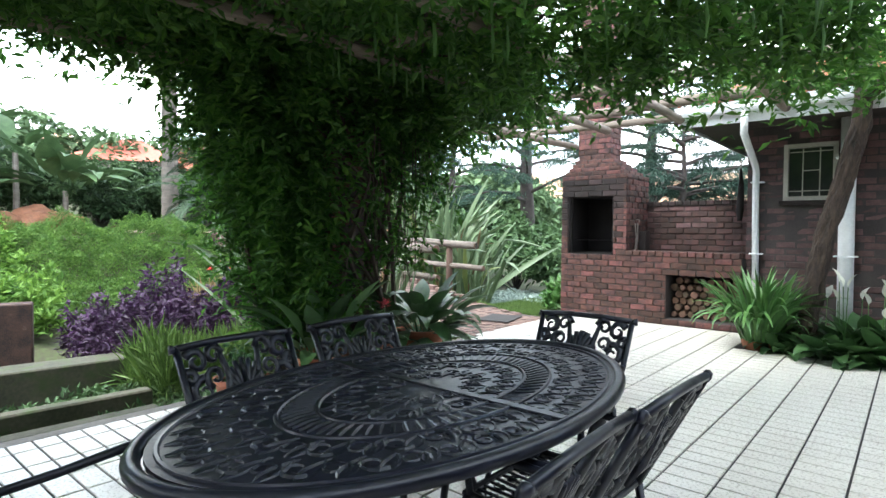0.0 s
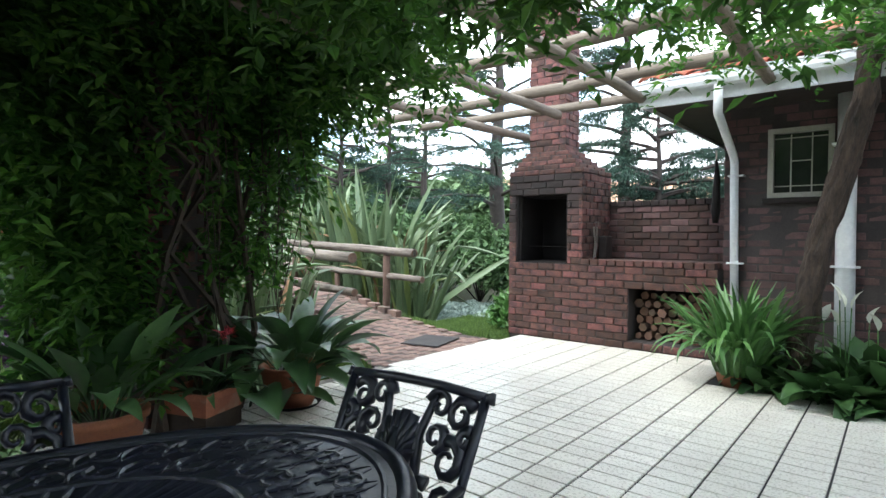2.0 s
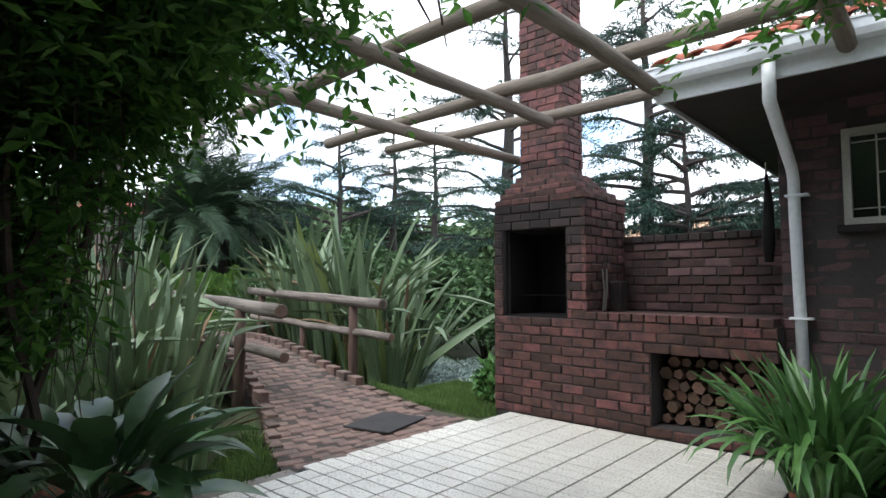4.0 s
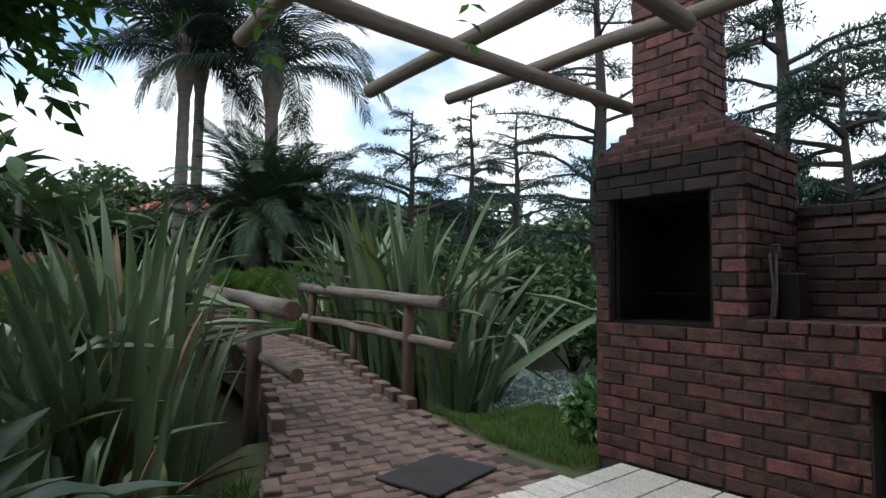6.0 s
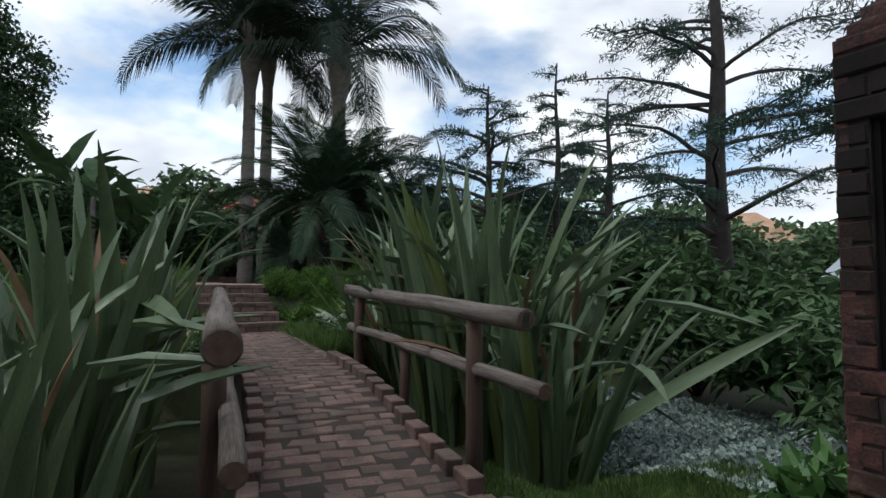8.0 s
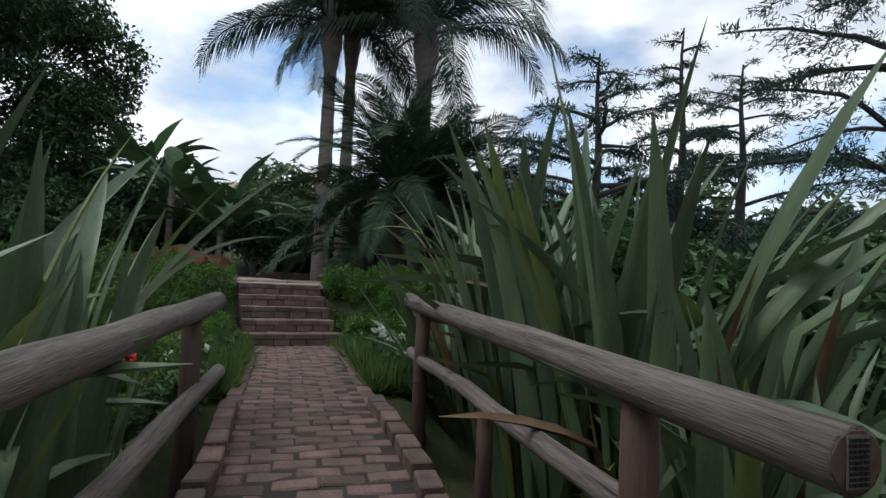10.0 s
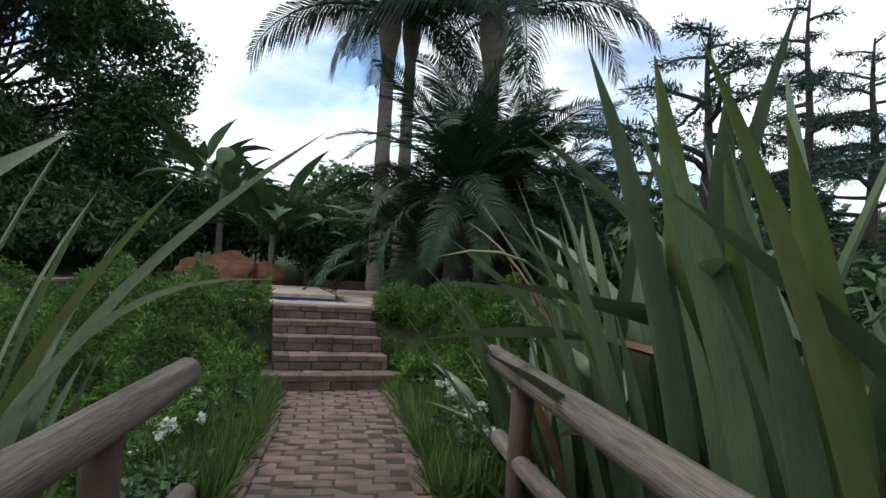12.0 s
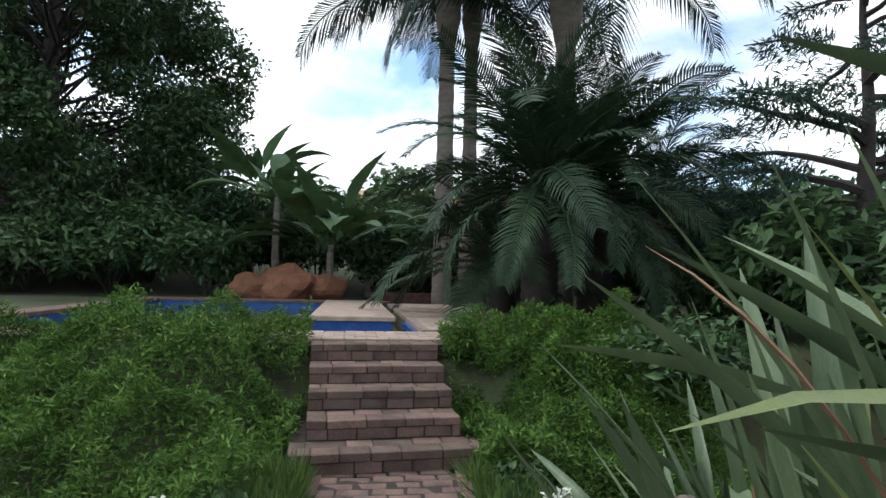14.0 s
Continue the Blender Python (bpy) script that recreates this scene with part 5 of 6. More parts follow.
def arched_leaf(parent, base, bend, tip, width, material, twist=0.3, n=12):
    """A single sword leaf from base to tip along a soft bend."""
    b, m, t = Vector(base), Vector(bend), Vector(tip)
    pts, f = [], []
    for i in range(n + 1):
        q = i / n
        p = b * (1 - q) ** 2 + m * 2 * q * (1 - q) + t * q * q
        way = ((m - b) * (1 - q) + (t - m) * q).normalized()
        side = way.cross(Vector((0, 0, 1)))
        side = side.normalized() if side.length > 0.05 else Vector((1, 0, 0))
        up = side.cross(way)
        side = side * math.cos(twist * q) + up * math.sin(twist * q)
        w = width * (0.6 + 0.4 * min(1, q * 3)) * (1 - q ** 4.5) ** 0.9 + 0.002
        pts += [p + side * w * 0.5 + up * w * 0.22, p, p - side * w * 0.5 + up * w * 0.22]
        if i:
            k = (i - 1) * 3
            f += [(k, k + 1, k + 4, k + 3), (k + 1, k + 2, k + 5, k + 4)]
    part("leaf", Shape().add(pts, f), material, parent, smooth=True)


# leaves that reach over the rails
reach = thing("flax_clump", place(0, 0, 0), "flax leaves arching over the handrail", "flax plant", group="flax by the bridge")
for base, bend, tip, w, mt in (((-9.4, 6.5, 0.0), (-9.3, 6.8, 1.3), (-8.7, 7.94, 2.13), 0.07, FLAXPALE), ((-9.1, 6.6, 0.2), (-9.0, 7.0, 1.6), (-8.44, 7.8, 1.6), 0.055, FLAXPALE), ((-9.3, 6.6, 0.0), (-9.1, 6.75, 1.1), (-8.95, 7.45, 1.95), 0.07, FLAXLIME),
                               ((-8.6, 6.7, 0.0), (-8.6, 6.8, 1.2), (-8.9, 7.1, 2.1), 0.075, FLAX), ((-9.5, 6.5, 0.1), (-9.55, 6.6, 1.2), (-9.7, 6.95, 1.95), 0.065, FLAXPALE),
                               ((-9.7, 6.6, 0.1), (-9.8, 6.7, 1.1), (-10.0, 7.0, 1.8), 0.06, FLAXPALE), ((-9.9, 6.4, 0.1), (-9.95, 6.55, 1.2), (-9.9, 6.9, 2.0), 0.06, FLAX), ((-7.6, 6.6, 0.0), (-7.6, 6.7, 1.2), (-7.9, 7.05, 2.0), 0.08, FLAXLIME)):
    arched_leaf(reach, base, bend, tip, w, mt)
reach = thing("flax_clump", place(0, 0, 0), "flax leaves leaning out over the path", "flax plant", group="flax by the bridge")
for base, bend, tip, w, mt in (((-8.9, 9.45, 0.0), (-8.75, 9.25, 2.0), (-8.85, 8.42, 1.72), 0.06, FLAXLIME), ((-7.7, 9.5, 0.0), (-7.7, 9.2, 1.3), (-7.6, 8.6, 2.15), 0.1, FLAXLIME), ((-9.5, 9.9, 0.0), (-9.5, 9.6, 1.2), (-9.73, 8.84, 2.16), 0.085, FLAX),
                               ((-9.6, 9.5, 0.0), (-9.6, 9.3, 1.0), (-9.62, 8.55, 1.72), 0.06, FLAX), ((-9.0, 9.7, 0.0), (-9.0, 9.5, 1.1), (-9.2, 8.87, 2.0), 0.075, FLAXLIME), ((-9.9, 9.9, 0.0), (-9.9, 9.7, 0.8), (-10.0, 9.3, 1.45), 0.06, FLAX),
                               ((-9.3, 9.6, 0.0), (-9.3, 9.4, 1.2), (-9.45, 9.0, 2.2), 0.08, FLAX),
                               ((-9.1, 9.5, 0.0), (-9.2, 9.3, 1.6), (-9.5, 8.75, 1.95), 0.05, FLAXDRY), ((-7.4, 9.4, 0.0), (-7.4, 9.3, 1.5), (-7.55, 9.0, 2.8), 0.11, FLAX)):
    arched_leaf(reach, base, bend, tip, w, mt)

# ---- garden: palms ----
QUEEN = [frond_mesh(5.0, 0.68, d, 18, PALM, 0.35, pair=64, width=0.062, hang=0.65) for d in (1.3, 1.7, 2.1)]
CYC = [frond_mesh(3.0, 0.34, d, 14, CYCAD, 0.2, pair=54, width=0.046) for d in (0.8, 1.2, 1.6)]
palm("queen_palm", -22.0, 10.3, land(-22.0, 10.3), 8.0, 0.24, 0.19, 19, 1, QUEEN, "tall queen palm with slender grey trunk", low=-0.2, skirt=16, spin=2.15)
palm("queen_palm", -23.8, 11.3, land(-23.8, 11.3), 8.9, 0.24, 0.18, 14, 2, QUEEN, "tall queen palm behind the others", low=-0.15, skirt=10)
palm("queen_palm", -20.9, 13.0, land(-20.9, 13.0), 7.7, 0.26, 0.23, 21, 3, QUEEN, "tall queen palm with shaggy leaf bases", low=-0.3, skirt=26)
palm("cycad", -17.0, 11.1, land(-17.0, 11.1), 2.2, 0.3, 0.28, 46, 4, CYC, "huge dark cycad with stiff arching fronds", CEDARBARK, -0.5, 1.42, bulge=False)
palm("cycad", -17.6, 12.3, land(-17.6, 12.3), 2.3, 0.3, 0.28, 36, 5, CYC, "huge dark cycad with stiff arching fronds", CEDARBARK, -0.5, 1.25, bulge=False)
palm("cycad", -18.6, 10.9, land(-18.6, 10.9), 0.9, 0.28, 0.26, 34, 15, CYC, "dark cycad with stiff arching fronds", CEDARBARK, -0.3, 1.3, bulge=False)
palm("young_palm", -20.5, 15.2, land(-20.5, 15.2), 2.8, 0.18, 0.15, 22, 6, CYC, "young palm with loose fronds", low=-0.3, bulge=False)
palm("fan_palm", -18.2, 3.2 - 12.0, land(-18.2, -8.8), 3.0, 0.2, 0.16, 24, 7, CYC, "garden palm with arching fronds", low=-0.3, bulge=False)
palm("fan_palm", -14.5, 1.0 - 7.5, land(-14.5, -6.5), 2.2, 0.2, 0.16, 24, 8, CYC, "garden palm with arching fronds", low=-0.3, bulge=False)

# strelitzia and banana plants behind the pool
PADDLE = [broad_mesh(2.2, 0.5, b, 0.35, MIDLEAF, n=9) for b in (0.5, 0.9, 1.4)]


def paddle_plant(x, y, z, size, count, seed, trunk):
    p = leafy("wild_banana", x, y, z + trunk, size, count, seed, PADDLE, "wild banana plant with large torn paddle leaves", "banana plant", 0.25, 0.6, "banana plants")
    part("trunk", Shape().tube([(0, 0, -trunk - 0.1), (0.03, 0, -trunk * 0.5), (0, 0, 0.2)], [0.12, 0.1, 0.09], 9), PALMBARK, p)


paddle_plant(-24.4, 6.0, land(-24.4, 6.0), 1.0, 16, 1, 2.6)
paddle_plant(-24.3, 7.5, land(-24.3, 7.5), 1.25, 24, 2, 1.3)
paddle_plant(-25.2, 8.6, land(-25.2, 8.6), 1.0, 18, 3, 1.4)
paddle_plant(-27.0, 4.9, land(-27.0, 4.9), 1.2, 18, 4, 2.8)

# ---- garden: cedars ----
cedar(-10.4, 17.9, 11.0, 4.6, 1, 0.22, 0.3, 0.55, label="large dark cedar with thick trunk and layered limbs")
cedar(-15.2, 17.6, 6.6, 2.0, 2, 0.1, 0.14)
cedar(-14.6, 14.7, 5.2, 3.2, 3, 0.15, 0.14, 0.9)
cedar(-16.8, 21.5, 7.0, 3.6, 7, 0.15, 0.2)
cedar(-5.2, 15.8, 8.5, 4.2, 4, 0.22, 0.2)
cedar(-3.9, 14.3, 4.6, 2.8, 8, 0.3, 0.11, 1.4, label="low spreading cedar with drooping blue-green branches")
cedar(-2.2, 17.5, 9.0, 4.0, 5, 0.16, 0.26)

# ---- garden: broadleaf trees and shrubs ----
tree("shade_tree", -28.0, -1.7, 15.0, 6.3, 11, 0.22, SHADELEAF, 900, 0.4, "large dense dark green shade tree beyond the pool", 0.04, 95, (0.15, 0.25))
rng_g = random.Random(8)
for k, (x, y, r, h) in enumerate(((-25.0, 9.5, 1.6, 2.4), (-24.6, 4.2, 1.6, 2.6), (-24.9, 1.6, 2.0, 3.0), (-23.6, 13.6, 2.0, 2.6), (-19.5, 14.6, 1.8, 2.2), (-17.0, 15.0, 1.9, 2.0), (-14.6, 14.4, 1.8, 1.8), (-12.6, 14.2, 1.7, 2.7),
                                  (-10.4, 14.3, 1.8, 2.7), (-8.4, 14.1, 1.7, 2.6), (-6.6, 13.8, 1.6, 2.4), (-5.2, 12.4, 1.1, 1.7), (-4.8, 11.2, 0.8, 1.5), (-13.2, 11.3, 0.9, 1.0), (-3.2, 12.8, 1.2, 1.8), (-27.5, 12.0, 2.4, 3.2),
                                  (-27.5, 16.0, 2.6, 3.2), (-23.5, 19.0, 2.6, 3.0), (-17.5, 20.5, 2.4, 2.8), (-25.6, 11.0, 1.8, 2.6), (-26.2, 7.0, 2.0, 3.0), (-26.4, 4.6, 2.0, 3.4), (-26.8, 2.0, 2.4, 3.8), (-27.2, 9.6, 2.2, 3.4), (-25.2, -0.6, 2.2, 3.4), (-26.0, -6.5, 2.6, 3.2), (-22.5, -8.5, 2.4, 2.6), (-19.0, -6.5, 2.0, 2.0))):
    shrub("shrub", x, y, r, h, 200 + k, 0.14 if r < 1.3 else 0.24, HAZYLEAF if y < 0 else MIDLEAF if k % 3 or x > -16 else DARKLEAF, "dense green garden shrub", "shrub", 760, None, 11)

# far woods and roofs
def woods():
    nr = np.random.default_rng(3)
    rng = random.Random(3)
    blobs = []
    for k in range(150):
        a = rng.uniform(0.42, 1.2) * math.pi if k % 3 else rng.uniform(0.2, 1.3) * math.pi
        d = rng.uniform(34, 62)
        x, y = -6 + d * math.cos(a), 6 + d * math.sin(a)
        for q in range(3):
            r = rng.uniform(1.3, 2.6)
            blobs.append((x + rng.uniform(-2, 2), y + rng.uniform(-2, 2), land(x, y) + rng.uniform(0.4, 3.4), r))
    ob = part("woods", leaf_cloud("woods", crown_points(blobs, 110, 9, 0.6), 0.62, HAZYLEAF, 0.6, 0.2, 1.2, 9), None)
    tagged(ob, "distant garden trees on the slope", "woods", kind="stuff")


woods()


def far_house(x, y, z, w, d, h, turn, roof_mat, label):
    f = thing("house", place(x, y, z, turn), label, "house", group="far houses")
    part("wall", Shape().box(-w / 2, w / 2, -d / 2, d / 2, -2.0, h), STONE, f)
    s = Shape().add([(-w / 2 - 0.5, -d / 2 - 0.5, h), (w / 2 + 0.5, -d / 2 - 0.5, h), (w / 2 + 0.5, d / 2 + 0.5, h), (-w / 2 - 0.5, d / 2 + 0.5, h), (-w / 2 + d * 0.4, 0, h + d * 0.3), (w / 2 - d * 0.4, 0, h + d * 0.3)],
                    [(0, 1, 5, 4), (1, 2, 5), (2, 3, 4, 5), (3, 0, 4), (3, 2, 1, 0)])
    part("roof", s, roof_mat, f)
    for q in (-0.3, 0.05, 0.32):
        wn = part("window", Shape().box(w * q - 0.6, w * q + 0.6, -d / 2 - 0.05, -d / 2 + 0.02, h - 1.6, h - 0.5), CREAM, f)
        part("pane", Shape().box(w * q - 0.5, w * q + 0.5, -d / 2 - 0.07, -d / 2 - 0.04, h - 1.5, h - 0.6), GLASS_DARK, wn)


far_house(-44.0, 24.0, 2.6, 13, 8, 3.0, 60, CLAYROOF, "far house with red tiled roof above the trees")
far_house(-52.0, 12.0, 3.4, 14, 9, 2.6, 75, FARROOF, "far house with orange tiled roof on the slope")
far_house(-30.0, 47.0, 1.5, 14, 9, 2.6, 20, FARROOF, "far house with orange tiled roof on the slope")


far_house(-42.0, 16.5, 3.5, 6, 6, 2.2, 60, CLAYROOF, "far house with red tiled roof above the garden")


def neighbour():
    """The neighbour's roofs behind the barbecue's back wall."""
    n = thing("neighbour_roof", place(-4.0, 22.0, -0.1, 4), "neighbour's building with orange tiles and grey sheet roof", "house")
    part("wall", Shape().box(-5.5, 5.5, 0.5, 6, 0, 1.6), STONE, n)
    part("sheet_roof", Shape().add([(-6, -0.6, 1.55), (6, -0.6, 1.55), (6, 1.5, 2.35), (-6, 1.5, 2.35), (-6, 1.5, 2.25), (6, 1.5, 2.25)], [(0, 1, 2, 3), (3, 2, 5, 4), (0, 4, 5, 1)]), GREYROOF, n, "pale grey sheet roof")
    part("tile_roof", Shape().add([(-6, 1.6, 2.3), (6, 1.6, 2.3), (6, 5.5, 4.0), (-6, 5.5, 4.0), (6, 9, 2.3), (-6, 9, 2.3)], [(0, 1, 2, 3), (3, 2, 4, 5)]), FARROOF, n, "weathered orange tile roof")


neighbour()


# ---- banks, lawn, groundcover ----
def mound(name, box, count, size, material, label, category, lift, seed, aspect=0.4, fn=None, droop=-0.3):
    nr = np.random.default_rng(seed)
    x0, x1, y0, y1 = box
    pts = []
    while len(pts) < count:
        x, y = nr.uniform(x0, x1), nr.uniform(y0, y1)
        if fn and not fn(x, y):
            continue
        top = lift * (0.55 + 0.6 * noise.noise((x * 1.4, y * 1.4, seed)) + 0.5 * noise.noise((x * 3.4, y * 3.4, seed)))
        pts.append((x, y, land(x, y) + max(0.0, top) * nr.random() ** 0.35))
    ob = part(name, leaf_cloud(name, pts, size, material, aspect, droop, 1.2, seed), None)
    tagged(ob, label, category, kind="stuff")


mound("bank_plants", (-14.4, -10.1, 2.0, 7.75), 130000, 0.068, HEDGE, "feathery bright green plants covering the bank", "groundcover", 0.62, 1, 0.26,
      lambda x, y: (y < 7.62 - 0.3 * smooth01(-12.4, -10.2, x) or x < -12.7) and abs(y - path_at(max(x, -12.6))[0]) > 0.72)
mound("bank_plants", (-14.3, -11.9, 9.04, 11.2), 60000, 0.068, HEDGE, "feathery bright green plants covering the bank", "groundcover", 0.6, 2, 0.26)
mound("rose_bed", (-11.9, -9.3, 6.9, 7.75), 6000, 0.07, MIDLEAF, "low flowering plants beside the path", "groundcover", 0.4, 3, 0.6, lambda x, y: abs(y - path_at(x)[0]) > 0.68)
mound("rose_bed", (-12.2, -9.9, 8.95, 9.8), 6000, 0.07, MIDLEAF, "low flowering plants beside the path", "groundcover", 0.4, 4, 0.6, lambda x, y: abs(y - path_at(x)[0]) > 0.68)
mound("grass_edge", (-12.5, -9.6, 7.3, 9.6), 9000, 0.24, GRASS, "soft tufted grass along the path", "grass", 0.1, 5, 0.06, lambda x, y: 0.56 < abs(y - path_at(x)[0]) < 0.95, -1.2)
mound("silver_carpet", (-9.5, -5.0, 10.1, 13.0), 34000, 0.06, SILVER, "silver-grey carpet of low plants", "groundcover", 0.16, 6, 0.7)
mound("lawn", (-7.2, -4.05, 8.55, 10.7), 26000, 0.08, GRASS, "short green lawn beside the bridge", "lawn", 0.03, 7, 0.12, lambda x, y: y > path_at(x)[0] + path_at(x)[2] + 0.16, -1.2)
mound("fern_edge", (-5.0, -3.98, 5.0, 6.6), 7000, 0.13, GRASS, "dark tufted grass at the patio corner", "grass", 0.14, 8, 0.1, lambda x, y: y < 6.1 + 0.4 * (-4 - x) , -1.0)
mound("bed_plants", (-7.0, -4.4, -1.0, 3.4), 9000, 0.09, MIDLEAF, "low mixed plants in the lower bed", "groundcover", 0.22, 9, 0.4)
mound("purple_plants", (-8.4, -6.6, 2.9, 5.0), 16000, 0.1, PURPLE, "dark purple-leaved bedding plants", "bedding plants", 1.6, 10, 0.35)
mound("tall_grass", (-6.2, -5.2, 2.9, 4.3), 3000, 0.4, GRASS, "tall green ornamental grass", "grass", 0.5, 11, 0.04, None, -1.15)
mound("tall_grass", (-8.9, -8.0, 4.9, 5.8), 2600, 0.7, DRYGRASS, "straw-coloured feathery ornamental grass", "grass", 0.6, 12, 0.04, None, -1.2)
mound("hedge_plants", (-15.0, -9.5, -3.5, 3.4), 60000, 0.14, SUNHEDGE, "lime green leafy bank of plants, sunlight coloured into the leaves", "groundcover", 1.0, 13, 0.4)
mound("bed_plants", (-4.6, -3.2, 9.0, 10.6), 1500, 0.15, STRAP, "fresh green leaves at the foot of the barbecue", "groundcover", 0.6, 14, 0.5, lambda x, y: x < -4.15)

# kerbs, stones and wall in the lower bed
def kerb(x0, y0, x1, y1, z0, z1, w, label, material=STONE):
    a, b = Vector((x0, y0, 0)), Vector((x1, y1, 0))
    L = (b - a).length
    ob = part("kerb", Shape().box(0, L, -w / 2, w / 2, z0, z1, 0.015), material, at=Matrix.Translation(a) @ Matrix.Rotation(math.atan2(y1 - y0, x1 - x0), 4, "Z"))
    tagged(ob, label, "kerb", "garden kerbs", kind="structure")


kerb(-4.5, -2.0, -4.35, 2.5, -0.5, -0.1, 0.16, "mossy concrete kerb below the patio", MOSSY)
kerb(-5.3, -1.5, -5.0, 2.7, -0.6, -0.12, 0.14, "pale concrete kerb in the lower bed", MOSSY)
kerb(-7.0, -1.0, -6.4, 3.2, -0.6, -0.08, 0.4, "long grey stone slab in the lower bed", MOSSY)
kerb(-9.2, -0.5, -8.3, 2.6, -0.5, 0.38, 0.3, "low brown brick garden wall", BRICK)


def boulder(x, y, z, r, seed):
    b = thing("boulder", place(x, y, z), "rounded red-brown boulder beside the pool", "rock", group="boulders")
    bm = bmesh.new()
    bmesh.ops.create_icosphere(bm, subdivisions=3, radius=r)
    for v in bm.verts:
        v.co *= 1 + 0.3 * noise.noise(v.co * 1.6 / r + Vector((seed, 0, 0))) + 0.06 * noise.noise(v.co * 6 / r)
        v.co.z *= 0.75
    me = bpy.data.meshes.new("stone")
    bm.to_mesh(me)
    bm.free()
    me.materials.append(ROCK)
    part("stone", me, None, b)


for k, (x, y, r) in enumerate(((-23.7, 5.5, 0.55), (-23.8, 6.4, 0.8), (-23.9, 7.4, 0.6))):
    boulder(x, y, DECK_Z + 0.25, r, k)
boulder(-9.3, 12.0, 0.1, 0.45, 9)
low = part("garden_wall", Shape().box(-23.4, -23.1, 8.6, 10.6, 0.6, DECK_Z + 0.22, 0.02), BRICK)
tagged(low, "low brick wall at the pool's end", "garden wall", kind="structure")
mat_ob = part("doormat", Shape().box(-0.25, 0.25, -0.33, 0.33, 0.0, 0.014, 0.005), GROUT, at=Matrix.Translation((-4.43, 7.52, 0.016)) @ Matrix.Rotation(radians(14), 4, "Z"))
tagged(mat_ob, "dark rectangular doormat on the brick path", "doormat")

# flowers
rng_w = random.Random(17)
for k in range(26):
    right = k % 2
    x = rng_w.uniform(-11.6, -10.0)
    y = path_at(x)[0] + (rng_w.uniform(0.75, 1.15) if right else -rng_w.uniform(0.8, 1.3))
    z = land(x, y)
    f = thing("white_rose", place(x, y, z), "small white rose in bloom on a stem", "flower", group="white roses")
    h = rng_w.uniform(0.3, 0.5)
    part("stalk", Shape().tube([(0, 0, 0), (0.02, 0, h)], 0.005, 5), STRAP, f)
    part("petals", leaf_cloud("petals", crown_points([(0.02, 0, h, 0.028)], 40000, k, 0.1), 0.035, PETAL, 0.8, 0.0, 1.2, k), None, f)
for k, (x, y, h) in enumerate(((-11.0, 6.75, 0.62), (-10.8, 6.95, 0.4), (-11.3, 6.5, 0.5))):
    f = thing("red_rose", place(x, y, land(x, y)), "red rose in bloom on a tall stem", "flower", group="red roses")
    part("stalk", Shape().tube([(0, 0, 0), (0.03, 0, h)], 0.006, 5), STRAP, f)
    part("petals", leaf_cloud("petals", crown_points([(0.03, 0, h, 0.035)], 40000, k, 0.1), 0.045, RED, 0.8, 0.0, 1.2, k), None, f)
wire = thing("power_line", place(0, 0, 0), "thin overhead power line in the distance", "cable")
part("cable", Shape().tube([(-60, -20, 9.0), (-58, 10, 8.4), (-50, 50, 8.8)], 0.03, 4), BLACK, wire)


# ---- pieces: patio tiles ----
def tile_mesh(w, d, h, b, material, name):
    return Shape().box(-w / 2, w / 2, -d / 2, d / 2, -h, 0, b).mesh(name, material)


def patio_tiles():
    g, gx = 0.012, 0.013
    me = tile_mesh(TX - gx, TY - g, 0.012, 0.003, TILE, "tile")
    rest = Shape()
    x_start = -0.976 - math.floor((-0.976 - PATIO_W) / TX) * TX
    made = 0
    nx = int((PATIO_E - x_start) / TX)
    for i in range(-1, nx):
        x = x_start + (i + 0.5) * TX
        for j in range(int((PATIO_N - PATIO_S) / TY)):
            y = PATIO_S + 0.034 + (j + 0.5) * TY
            if x + TX / 2 > -1.14 and y + TY / 2 > BED_S:
                continue
            if x - TX / 2 < PATIO_W and not 6.3 < y < 8.15:
                rest.box(PATIO_W, x + TX / 2 - gx / 2, y - TY / 2 + g / 2, y + TY / 2 - g / 2, -0.008, 0.004, 0.003)
                continue
            lift = 0.0012 * noise.noise((x * 9, y * 9, 0))
            if -3.9 < x < -0.9 and 5.0 < y < 6.7 and made < 300 or (i < 0):
                part("tile", me, None, floor, at=Matrix.Translation((x, y, 0.004 + lift)))
                made += 1
            else:
                rest.box(x - TX / 2 + gx / 2, x + TX / 2 - gx / 2, y - TY / 2 + g / 2, y + TY / 2 - g / 2, -0.008, 0.004 + lift, 0.003)
    ob = part("tiles", rest, TILE, floor)
    ob["kind"] = "stuff"


patio_tiles()

# ---- pieces: bricks ----
BL, BH, BD, J = 0.222, 0.076, 0.1, 0.011


